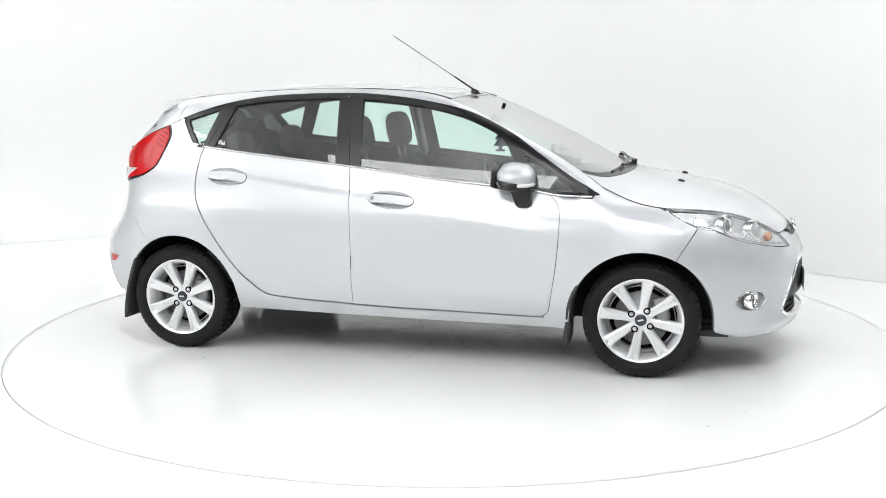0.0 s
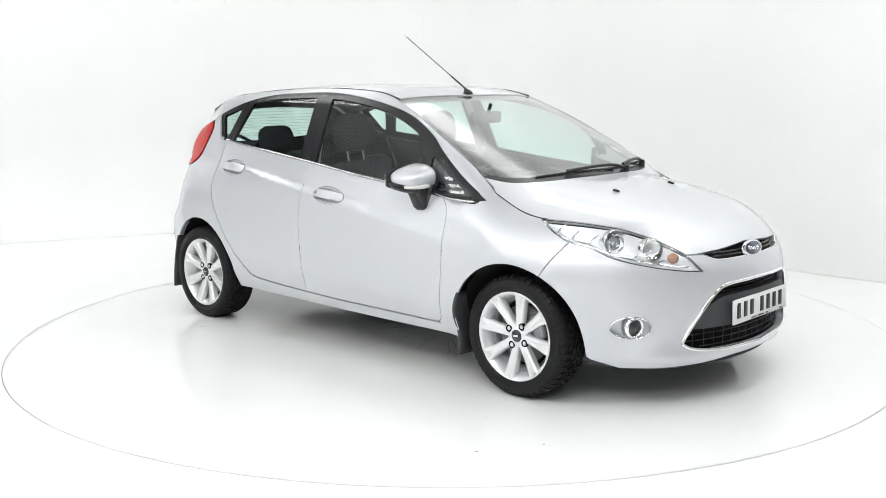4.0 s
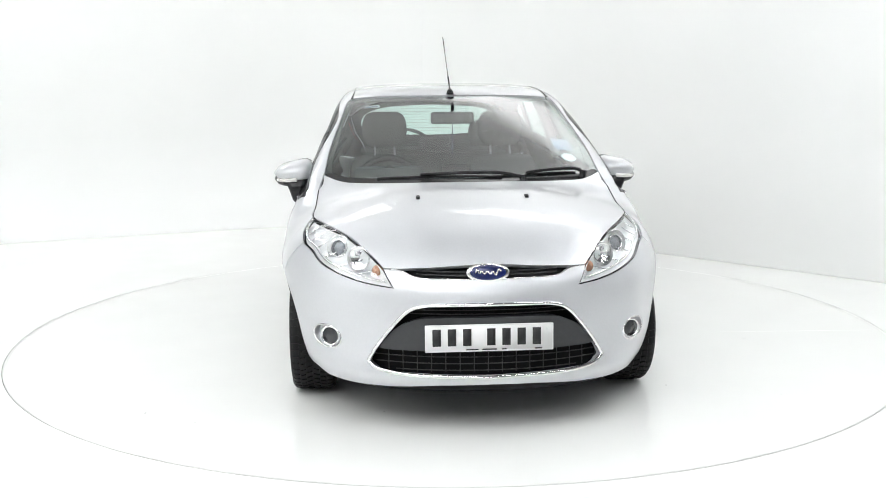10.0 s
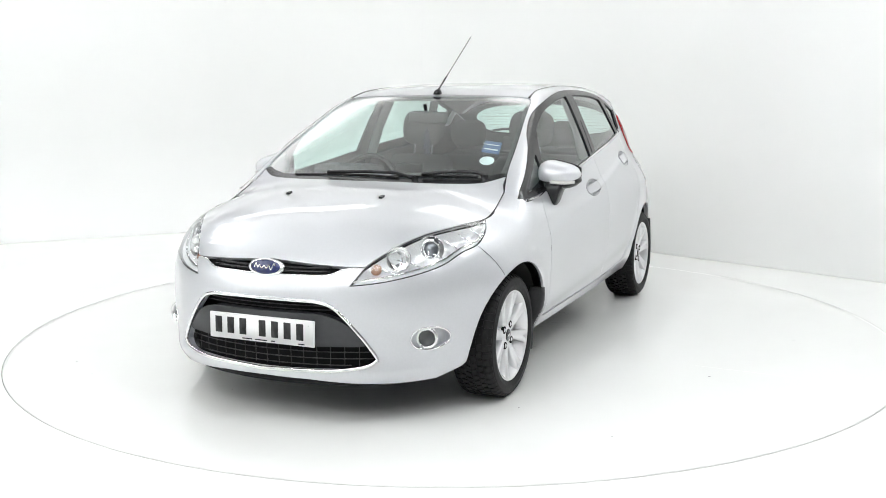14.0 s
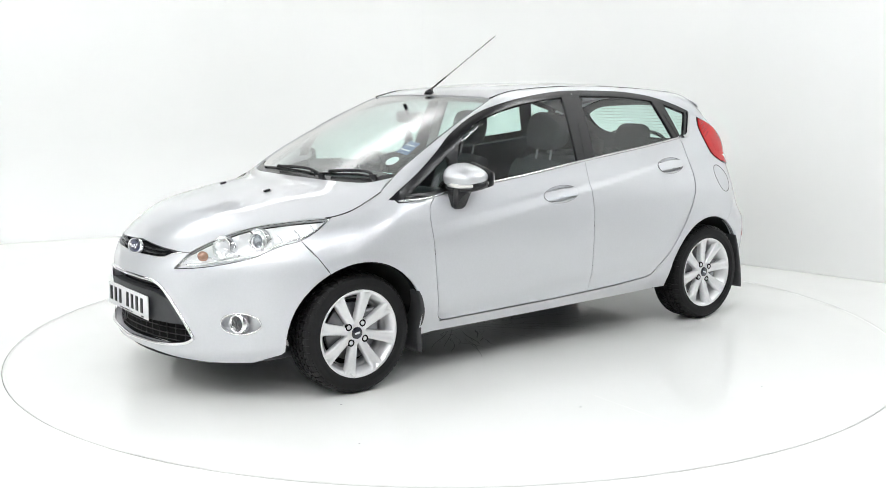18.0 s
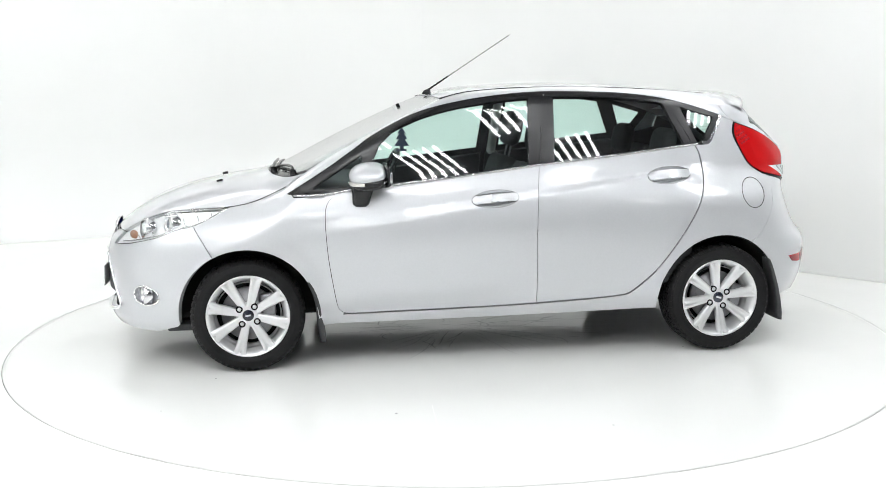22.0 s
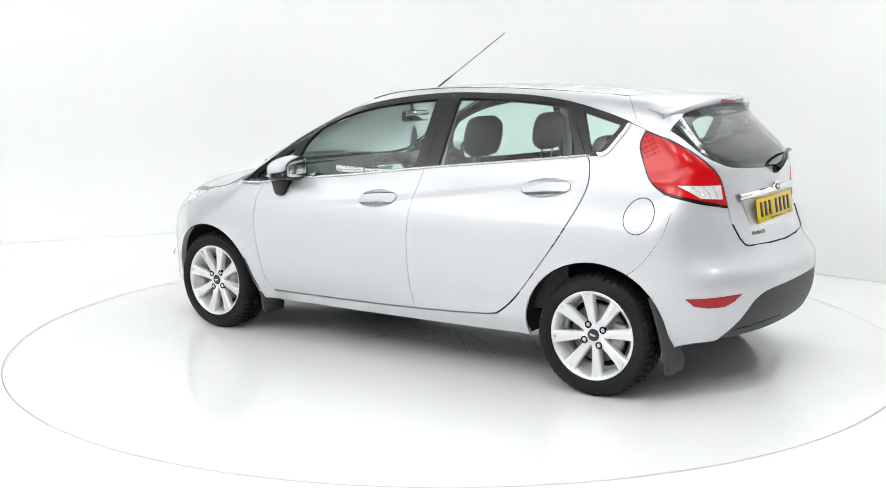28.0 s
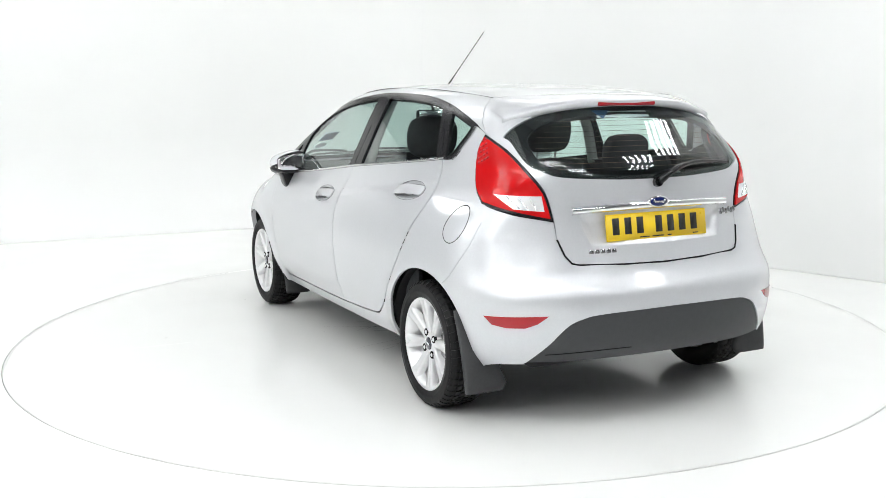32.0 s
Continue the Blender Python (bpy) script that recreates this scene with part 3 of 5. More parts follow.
LAMP_LOW = smooth([SEAM_LINE[8]] + S((1.42, 0.779), (1.50, 0.741)) + [(1.584, 0.729, 0.719), (1.684, 0.685, 0.677), (1.798, 0.595, 0.644), (1.890, 0.486, 0.622), LAMP_TIP], 4)
WING_FRONT = S((1.50, 0.741), (1.45, 0.664), (1.405, 0.592))
TG_EDGE = [ROOF_SIDE[-1]] + [tuple(p) for p in lay("cyl", [(-1.285, 0.85), (-1.335, 0.745), (-1.385, 0.695)])]
LAMP_BACK = [(-1.385, 0.602, 1.218), (-1.535, 0.585, 1.160), (-1.652, 0.561, 1.084), (-1.722, 0.512, 0.990), (-1.755, 0.487, 0.869), (-1.543, 0.718, 0.935), (-1.446, 0.690, 1.000), (-1.372, 0.632, 1.140)]
LAMP_INSIDE = smooth(LAMP_BACK[:5], 4)
LAMP_OUTSIDE = smooth(LAMP_BACK[5:] + LAMP_BACK[:1], 4)
TAIL_LAMP = LAMP_INSIDE + LAMP_OUTSIDE[:-1]
QUARTER_SEAM = smooth(S((-1.4118, 0.5872), (-1.465, 0.630), (-1.521, 0.711), (-1.551, 0.772), (-1.566, 0.86)), 5)
HANDLES = [(-0.017, 0.852, 0.07), (-0.965, 0.948, 0.06)]
FUEL = (-1.437, 0.845, 0.078)


def oval(cx, cz, a, b, tilt=0.0, n=28):
    ct, st = math.cos(tilt), math.sin(tilt)
    return [(cx + a * math.cos(w) * ct - b * math.sin(w) * st, cz + a * math.cos(w) * st + b * math.sin(w) * ct) for w in np.linspace(0, 2 * math.pi, n, endpoint=False)]


bonnet = panel("bonnet", both(list(reversed(BONNET_FRONT)) + list(reversed(SEAM_LINE)) + T((1.0, 0.695)) + SCREEN_BASE), "top", PAINT, car, inset=0.002, lip=0.02)
roof = panel("roof", both(list(reversed(SCREEN_TOP)) + ROOF_SIDE + ROOF_REAR[1:]), "top", PAINT, car, step=0.04)
screen_line = both(list(reversed(SCREEN_BASE)) + SCREEN_SIDE[1:] + SCREEN_TOP[1:])
windscreen = panel("windscreen", screen_line, "top", SCREEN, car, off=-0.004, lip=0, step=0.05)
windscreen.visible_shadow = False
inner = both(list(reversed(smooth(T((0.93, 0.655), (1.0, 0.55), (1.06, 0.36), (1.085, 0.17), (1.09, 0.0)), 5))) + smooth(T((0.93, 0.655), (0.83, 0.648), (0.62, 0.616), (0.42, 0.578), (0.29, 0.555), (0.265, 0.53)), 5)[1:] + smooth(T((0.265, 0.53), (0.265, 0.4), (0.27, 0.2), (0.272, 0.0)), 5)[1:])
panel("windscreen_surround", screen_line, "top", TRIM, car, holes=[inner], off=-0.008, lip=0, inset=0.0)

for side in (1, -1):
    panel("wing", list(SEAM_LINE[:9]) + LAMP_LOW[1:9] + WING_FRONT[1:] + S(*arch(HUB_X, 62, 172)) + S((0.885, 0.215), (0.80, 0.222)) + list(reversed(S(*DOOR_FRONT))) + S((0.9, 0.882), (1.0, 0.878)), "side", PAINT, car, side=side, step=0.016)
    for nm, line, (hx, hz, tilt) in (
            ("front_door", [(x, belt_z(x)) for x in np.arange(-0.22, 0.79, 0.06)] + DOOR_FRONT + DOOR_BOTTOM + SPLIT[::-1], HANDLES[0]),
            ("rear_door", [(x, belt_z(x)) for x in np.arange(-1.10, -0.27, 0.06)] + SPLIT + DOOR_BOTTOM_R + DOOR_REAR, HANDLES[1])):
        door = panel(nm, S(*line), "side", PAINT, car, holes=[S(*oval(hx, hz, 0.122, 0.042, -tilt))], side=side, step=0.014)
        ring = S(*oval(hx, hz, 0.123, 0.043, -tilt, 40))
        v, f, n = sheet(ring, "side", off=-0.002, lip=0, step=0.01, inset=0)
        d = edge_distance(flat("side", v), tidy(flat("side", ring), 0.01, 0.0))
        v = v - n * (0.015 * np.clip(d / 0.03, 0, 1) ** 0.8)[:, None]
        raw("handle_recess", mirrored(v, side), f if side > 0 else [t[::-1] for t in f], PAINT, door)
        bar("recess_edge", ring, 0.0008, PLASTIC, door, side=side, sides=5, closed=True)

        def along(u, v):
            return hx + u * math.cos(tilt) + v * math.sin(tilt), hz - u * math.sin(tilt) + v * math.cos(tilt)
        grip = [along(u, max(-0.021, min(0.020, v))) for u, v in oval(0, 0, 0.1205, 0.0405, 0, 48)]
        v, f, n = sheet(S(*grip), "side", off=0.004, lip=0.014, step=0.010, inset=0)
        w = np.clip(1 - ((v[:, 0] - hx) / 0.122) ** 2, 0, 1)
        v = v + n * (0.010 * w)[:, None]
        raw("door_handle", mirrored(v, side), f if side > 0 else [t[::-1] for t in f], PAINT, door)
        split = [np.array(p) + (0, 0.011, 0) for p in S(*[along(-0.062, v) for v in np.linspace(-0.020, 0.019, 6)])]
        bar("handle_joint", split, 0.0012, GAP, door, side=side, sides=5)
        if nm == "front_door" and side < 0:
            o = panel("keyhole", S(*oval(hx - 0.098, hz + 0.005, 0.009, 0.009, 0, 14)), "side", STEEL, door, side=side, off=0.012, lip=0.004, step=0.01, inset=0)
    panel("sill", S((0.80, 0.222), (0.792, 0.272), (0.74, 0.276)) + S(*[(x, z - 0.006) for x, z in DOOR_BOTTOM + DOOR_BOTTOM_R[1:]]) + S(*[(x - 0.002, z - 0.005) for x, z in DOOR_REAR[:13]]) + S(*arch(-HUB_X, 23.0, -8)) + S((-0.6, 0.235), (0.2, 0.225)), "side", PAINT, car, side=side)
    panel("sill_joint", S((-0.886, 0.470), (-0.934, 0.437), (-0.922, 0.408), (-0.874, 0.447)), "side", PAINT, car, side=side, off=-0.0012, lip=0, inset=0, step=0.02)
    panel("quarter_panel", S(*[(x - 0.004, z) for x, z in reversed(DOOR_REAR[12:])]) + S(*arch(-HUB_X, 23.6, 119)) + QUARTER_SEAM[1:] + [LAMP_BACK[5]] + LAMP_OUTSIDE[1:] + [TG_EDGE[-1]] + S(*TRIM_REAR[:4]), "side", PAINT, car, holes=[S(*oval(*FUEL[:2], FUEL[2] - 0.012, FUEL[2]))] if side > 0 else [], side=side, inset=0.0007, step=0.016)
    if side > 0:
        panel("fuel_flap", S(*oval(*FUEL[:2], FUEL[2] - 0.012, FUEL[2])), "side", PAINT, car, step=0.02, inset=0.002)
        bar("flap_gap", [np.array(p) - (0, 0.001, 0) for p in S(*oval(*FUEL[:2], FUEL[2] - 0.012, FUEL[2], 0.0, 40))], 0.0022, GAP, car, sides=6, closed=True)
    panel("roof_rail", S(*TRIM_TOP) + S((-1.314, 1.25)) + TG_EDGE[::-1] + list(reversed(ROOF_SIDE)) + list(reversed(SCREEN_SIDE)) + [SEAM_LINE[0]], "cyl", PAINT, car, side=side, step=0.025, inset=0.001)
    panel("window_surround", S(*SURROUND), "side", TRIM, car, holes=[S(*g) for g in (GLASS_F, GLASS_R, GLASS_Q, GLASS_A)], side=side, off=0.001, lip=0.015, inset=0.0005)
    for nm, g in (("front_door_window", GLASS_F), ("rear_door_window", GLASS_R), ("quarter_window", GLASS_Q), ("corner_window", GLASS_A)):
        w = panel(nm, S(*g), "side", GLASS, car, side=side, off=-0.006, lip=0, step=0.04, inset=-0.002)
        w.visible_shadow = False
    bar("window_gap", S((-0.266, belt_z(-0.26) + 0.02), (-0.29, 1.2), (-0.315, 1.385)), 0.003, GAP, car, side=side, sides=5)
    bar("window_gap", S((-1.118, belt_z(-1.11) + 0.02), (-1.06, 1.22), (-1.012, 1.338)), 0.003, GAP, car, side=side, sides=5)
    bar("belt_strip", [np.array(p) + (0, -0.001, 0.009) for p in S(*[(x, z - 0.004) for x, z in BELT])], 0.0062, STRIP, car, side=side)
    panel("quarter_strip", S(*TRIM_REAR[:4]) + S((-1.19, 1.097), (-1.175, 1.112), (-1.205, 1.115), (-1.225, 1.127), (-1.285, 1.220), (-1.296, 1.247)), "side", STRIP, car, side=side, off=0.007, lip=0.008, inset=0, step=0.015)
    lamp = panel("tail_lamp", TAIL_LAMP, "rear", TRIM, car, side=side, off=0.002, lip=0.03, step=0.03)
    panel("red_lens", TAIL_LAMP, "rear", RED, lamp, side=side, off=0.007, lip=0.01, step=0.015, inset=0.010)
    clear = [(-1.56, 0.650, 0.976), (-1.712, 0.522, 0.976), (-1.722, 0.513, 0.912), (-1.655, 0.618, 0.922)]
    core = [(-1.46, 0.62, 1.10), (-1.60, 0.56, 1.085), (-1.68, 0.535, 1.02), (-1.60, 0.64, 0.995), (-1.50, 0.67, 1.01)]
    panel("brake_lens", core, "rear", RED, lamp, side=side, off=0.0078, lip=0.002, step=0.015, inset=0)
    panel("reversing_lens", clear, "rear", BOWL, lamp, side=side, off=0.0085, lip=0.003, step=0.012, inset=0)
    for t in (0.25, 0.5, 0.75):
        hi, lo = np.array(clear[0]) * (1 - t) + np.array(clear[1]) * t, np.array(clear[3]) * (1 - t) + np.array(clear[2]) * t
        rib = np.array([tuple(p) for p in lay("rear", flat("rear", [hi * 0.9 + lo * 0.1, (hi + lo) / 2, hi * 0.1 + lo * 0.9]))])
        bar("reversing_rib", rib + normals(rib) * 0.010, 0.003, SATIN, lamp, side=side, sides=6)
    for r in range(5):
        for k in range(6):
            v, f = lathe([(0.0, 0.003), (0.005, 0.002), (0.0065, 0.0)], n=8)
            uv = flat("rear", [LAMP_BACK[0]])[0] + (-0.02 + 0.018 * k - 0.008 * r, -0.022 - 0.0185 * r - 0.008 * k)
            if not inside(uv[None], tidy(flat("rear", TAIL_LAMP), 0.02, 0.014))[0]:
                continue
            P = lay("rear", [uv])
            N = normals(P)[0]
            m = Vector(N).to_track_quat("Y", "Z").to_matrix()
            q = [np.array(m @ Vector(c)) + P[0] + N * 0.007 for c in v]
            raw("led_dome", mirrored(q, side), f if side > 0 else [t[::-1] for t in f], REDDARK, lamp)
    bar("bonnet_gap", [np.array(p) for p in SEAM_LINE[:10]], 0.0022, GAP, car, side=side, sides=6)
    lamp_line = list(SEAM_LINE[8:]) + LAMP_INNER[1:] + list(reversed(LAMP_LOW))[1:-1]
    lamp = panel("headlamp", lamp_line, "front", TRIM, car, side=side, off=-0.085, lip=0, step=0.03, inset=0.012)
    panel("headlamp_lens", lamp_line, "front", LENS, lamp, side=side, off=0.0, lip=0.004, step=0.02)
    u = tidy(flat("front", lamp_line), 0.02, 0.0)
    rim_hole = [tuple(p) for p in lay("front", tidy(u, 0.02, 0.0045))]
    panel("headlamp_edge", lamp_line, "front", TRIM, lamp, holes=[rim_hole], side=side, off=-0.003, lip=0, step=0.02, inset=0.001)
    v, f, n = sheet(rim_hole, "front", off=-0.004, lip=0, step=0.015, inset=0.0)
    d = edge_distance(flat("front", v), tidy(flat("front", rim_hole), 0.02, 0.0))
    v = v - n * (0.055 * np.clip(d / 0.045, 0, 1) ** 0.5)[:, None] - np.array([0.01, 0, 0]) * np.clip(d / 0.05, 0, 1)[:, None]
    raw("reflector_bowl", mirrored(v, side), f if side > 0 else [t[::-1] for t in f], BOWL, lamp)
    for q in range(7):
        t = 0.12 + 0.11 * q
        hi, lo = np.array(SEAM_LINE[8:] + LAMP_INNER[1:]), np.array(LAMP_LOW)
        pa, pb = hi[int(t * (len(hi) - 1))], lo[int(t * (len(lo) - 1))]
        mid = [pa * (1 - w) + pb * w for w in (0.12, 0.4, 0.65, 0.9)]
        bar("lamp_fin", [p + np.array((-0.035 - 0.02 * math.sin(math.pi * w), -0.012, -0.004)) for p, w in zip(mid, (0.1, 0.4, 0.65, 0.9))], 0.0035, CHROME, lamp, side=side, sides=6)
    low_in = [np.array(p) + (-0.030, -0.018, 0.012) for p in LAMP_LOW[2:-2]]
    bar("lamp_trim", low_in, 0.006, CHROME, lamp, side=side, sides=6)
    for nm, c, r, mat in (("projector", (1.632, 0.606, 0.732), 0.046, CHROME), ("reflector", (1.765, 0.520, 0.706), 0.050, CHROME), ("indicator", (1.842, 0.450, 0.668), 0.026, AMBER)):
        prof = {"projector": [(0.0, -0.01), (0.03, -0.005), (0.033, 0.0), (0.034, 0.012), (0.040, 0.014), (r, 0.002), (r + 0.010, 0.010), (r + 0.013, 0.006), (r + 0.013, -0.04)],
                "reflector": [(0.0, -0.03), (0.012, -0.024), (0.03, -0.012), (r, 0.012), (r + 0.003, 0.01), (r + 0.003, -0.04)],
                "indicator": [(0.0, 0.012), (0.014, 0.008), (0.022, -0.002), (r, -0.02)]}[nm]
        v, f = lathe(prof, n=28)
        o = raw(nm, v, [t[::-1] for t in f], mat, lamp)
        o.matrix_basis = Matrix.Translation((c[0], c[1] * side, c[2])) @ Vector((0.88, 0.42 * side, 0.12)).to_track_quat("Y", "Z").to_matrix().to_4x4()
        if nm == "projector":
            v, f = lathe([(0.0, 0.016), (0.015, 0.013), (0.026, 0.006), (0.031, -0.004)], n=24)
            q = raw("projector_lens", v, [t[::-1] for t in f], material("projector_glass", (0.25, 0.27, 0.30), 0.03, 0.6, coat=1.0) if side > 0 else bpy.data.materials["projector_glass"], lamp)
            q.matrix_basis = o.matrix_basis

# ---- nose ----
BUMP_SIDE = S(*arch(HUB_X, -8, 60))
GRILLE = smooth(Q("front", (0.0, 0.553), (0.16, 0.551), (0.265, 0.545), (0.335, 0.515), (0.425, 0.409), (0.482, 0.318), (0.482, 0.295), (0.428, 0.270), (0.276, 0.256), (0.0, 0.250)), 5)
FOG = oval(0.662, 0.378, 0.060, 0.049, 0.0, 24)
FOG_L = Q("front", *FOG)
FOG_R = [(x, -y, z) for x, y, z in FOG_L]
NOSE_TOP = list(reversed(SLOT_LOW)) + LAMP_INNER[1:] + list(reversed(LAMP_LOW))[1:-8]
BUMP_LOW = S((1.60, 0.225), (1.66, 0.205)) + Q("front", (0.66, 0.188), (0.52, 0.190), (0.38, 0.196), (0.2, 0.212), (0.0, 0.216))
front_bumper = panel("front_bumper", both(NOSE_TOP + WING_FRONT[1:] + list(reversed(BUMP_SIDE)) + BUMP_LOW), "front", PAINT, car, holes=[both(GRILLE), FOG_L, FOG_R], inset=0.0015, step=0.025, lip=0.03)
CHIN = both(Q("front", (0.0, 0.222), (0.2, 0.218), (0.38, 0.203), (0.56, 0.198), (0.60, 0.175), (0.40, 0.165), (0.2, 0.165), (0.0, 0.165)))
panel("chin_lip", CHIN, "front", GAP, car, off=-0.016, lip=0.05, inset=0)
grille = panel("lower_grille", both(GRILLE), "front", GAP, car, off=-0.06, lip=0, inset=-0.02)
for k in range(4):
    z = 0.272 + 0.028 * k
    w = float(np.interp(z, [0.26, 0.30, 0.32, 0.42], [0.35, 0.47, 0.475, 0.41])) - 0.01
    bar("grille_bar", [np.array(p) - (0.035, 0, 0) for p in Q("front", *[(y, z) for y in np.linspace(-w, w, 17)])], 0.0022, WIRE, grille, sides=6)
for k in range(3):
    z = 0.507 + 0.016 * k
    w = 0.33 - 0.03 * k
    bar("grille_bar", [np.array(p) - (0.035, 0, 0) for p in Q("front", *[(y, z) for y in np.linspace(-w, w, 15)])], 0.0022, WIRE, grille, sides=6)
for k in range(15):
    y = (k - 7) * 0.058
    z1 = float(np.interp(abs(y), [0.40, 0.48], [0.37, 0.315]))
    bar("grille_rib", [np.array(p) - (0.04, 0, 0) for p in Q("front", (y, 0.262 + 0.05 * max(0, abs(y) - 0.3)), (y, z1))], 0.0018, WIRE, grille, sides=6)
bar("grille_surround", [np.array(p) + normals(np.array([p]))[0] * 0.004 for p in both(GRILLE)], 0.0085, CHROME, grille, "thin chrome ring", closed=True)
GBAR = both(smooth(Q("front", (0.0, 0.498), (0.2, 0.496), (0.29, 0.488), (0.37, 0.455), (0.418, 0.405), (0.448, 0.362), (0.3, 0.358), (0.0, 0.356)), 4))
panel("grille_crossbar", GBAR, "front", PLASTIC, grille, label="dark grey plastic crossbar", off=-0.004, lip=0.05, inset=0)
upper = panel("upper_grille", both(BONNET_FRONT[::-1] + SLOT_LOW[1:]), "front", GAP, car, off=-0.03, lip=0, inset=-0.008)
for dz in (0.014, 0.027):
    bar("grille_slat", [np.array(p) - (0.008, 0, 0) for p in Q("front", *[(y, 0.647 + dz + 0.06 * y * y) for y in np.linspace(-0.29, 0.29, 15)])], 0.0055, TRIM, upper, sides=6)
bar("grille_edge", [np.array(p) + (0.002, 0, 0) for p in both(SLOT_LOW)][2:-2], 0.003, CHROME, upper, sides=6)


def oval_badge(name, centre, normal, a, b, parent):
    """An oval blue badge with a bright rim and a plain raised stroke."""
    m = Matrix.Translation(centre) @ Vector(normal).to_track_quat("Y", "Z").to_matrix().to_4x4()
    o = new(name)
    o.parent = parent
    o.matrix_basis = m
    for nm, s, h, mat in (("badge_rim", 1.0, 0.010, CHROME), ("badge_field", 0.86, 0.0125, BLUE)):
        v, f = lathe([(0.0, h), (0.80, h - 0.0008), (0.95, h - 0.003), (1.0, h - 0.006), (1.0, -0.004)], n=40)
        raw(nm, [(x * a * s, y, z * b * s) for x, y, z in v], [t[::-1] for t in f], mat, o)
    wave = smooth([(a * q, 0.0125, b * h) for q, h in ((-0.60, 0.10), (-0.48, 0.34), (-0.36, -0.30), (-0.22, 0.12), (-0.10, -0.16), (0.04, 0.12), (0.16, -0.16), (0.30, 0.14), (0.40, -0.12), (0.50, 0.36), (0.58, -0.10))], 5)
    bar("badge_stroke", wave, b * 0.075, CHROME, o, sides=6)


oval_badge("badge", (1.978, 0, 0.674), (1, 0, 0.28), 0.089, 0.038, car)
for sgn in (1, -1):
    P = np.array(Q("front", (0.665, 0.378)))
    N = normals(P)[0] * (1, sgn, 1)
    c = P[0] * (1, sgn, 1)
    fog = new("fog_lamp")
    fog.parent = car
    ringp = [p * np.array((1, sgn, 1)) + N * 0.001 for p in map(np.array, FOG_L)]
    bar("fog_bezel", ringp, 0.0035, CHROME, fog, closed=True)
    panel("fog_bowl", FOG_L, "front", PAINT, fog, side=sgn, off=-0.030, lip=0, inset=-0.003, step=0.015)
    m = Matrix.Translation(Vector(c) - Vector(N) * 0.012 + Vector((0.006, -0.010 * sgn, 0))) @ Vector((0.93, 0.35 * sgn, 0)).to_track_quat("Y", "Z").to_matrix().to_4x4()
    for nm, prof, mat in (("fog_ring", [(0.034, 0.0), (0.036, 0.018), (0.043, 0.021), (0.048, 0.006), (0.048, -0.02)], CHROME), ("fog_reflector", [(0.0, -0.02), (0.012, -0.016), (0.012, 0.0), (0.014, -0.012), (0.036, 0.004)], PLASTIC), ("fog_lens", [(0.0, 0.012), (0.02, 0.010), (0.036, 0.004)], FOGLASS)):
        v, f = lathe(prof, n=28)
        raw(nm, v, [t[::-1] for t in f], mat, fog).matrix_basis = m


def number_plate(name, centre, normal, mat, parent):
    """A plate with plain bars for its writing."""
    m = Matrix.Translation(centre) @ Vector(normal).to_track_quat("Y", "Z").to_matrix().to_4x4()
    o = new(name)
    o.parent = parent
    o.matrix_basis = m
    part("plate", box_bm((0.524, 0.008, 0.112), (0, 0, 0), 0.003), mat, o)
    part("plate_border", box_bm((0.512, 0.001, 0.100), (0, 0.0042, 0), 0), mat, o)
    x = 0.215
    for k in range(7):
        part("plate_bar", box_bm((0.034, 0.0012, 0.070), (x, 0.0052, 0.004), 0.0), INK, o)
        x -= 0.062 if k != 2 else 0.098
    for q, w in ((0.07, 0.05), (0.0, 0.06), (-0.06, 0.02), (-0.2, 0.03)):
        part("small_print", box_bm((w, 0.001, 0.005), (q, 0.005, -0.047), 0), INK, o)
    for q in (-0.235, 0.235):
        v, f = lathe([(0.0, 0.007), (0.004, 0.006), (0.005, 0.004)], n=10)
        raw("plate_screw", [(a + q, b, c + 0.035) for a, b, c in v], [t[::-1] for t in f], mat, o)


number_plate("front_plate", (2.031, 0, 0.4165), (1, 0, 0.03), WHITEP, car)

# ---- tail ----
TG_SIDE = [TG_EDGE[-1]] + [tuple(np.array(p) + (0, -0.004, 0)) for p in LAMP_INSIDE[1:]] + Q("rear", (0.472, 0.80), (0.452, 0.735), (0.43, 0.705), (0.40, 0.698))
TG_LOW = Q("rear", (0.40, 0.698), (0.2, 0.691), (0.0, 0.687))
WIN = smooth(Q("rear", (0.0, 1.345), (0.3, 1.325), (0.48, 1.275), (0.572, 1.215), (0.565, 1.19), (0.552, 1.106), (0.50, 1.07), (0.424, 1.049), (0.175, 1.034), (0.0, 1.032)), 4)
RECESS = both(smooth(Q("rear", (0.0, 0.902), (0.33, 0.896), (0.372, 0.884), (0.335, 0.778), (0.31, 0.768), (0.0, 0.764)), 3))
tailgate = panel("tailgate", both(Q("rear", (0.0, 1.352), (0.3, 1.345), (0.5, 1.29), (0.565, 1.245)) + TG_SIDE + TG_LOW[1:]), "rear", PAINT, car, holes=[both(WIN), RECESS], step=0.025, inset=0.0004)
v, f, n = sheet(RECESS, "rear", off=0.0, lip=0, step=0.012, inset=-0.0006)
d = edge_distance(flat("rear", v), tidy(flat("rear", RECESS), 0.01, 0.0))
d = np.clip(d / 0.035, 0, 1)
raw("plate_recess", v - n * (0.016 * d * d * (3 - 2 * d))[:, None], f, PAINT, tailgate)
w = panel("rear_window", both(WIN), "rear", GLASS, car, off=-0.004, lip=0, step=0.05)
w.visible_shadow = False
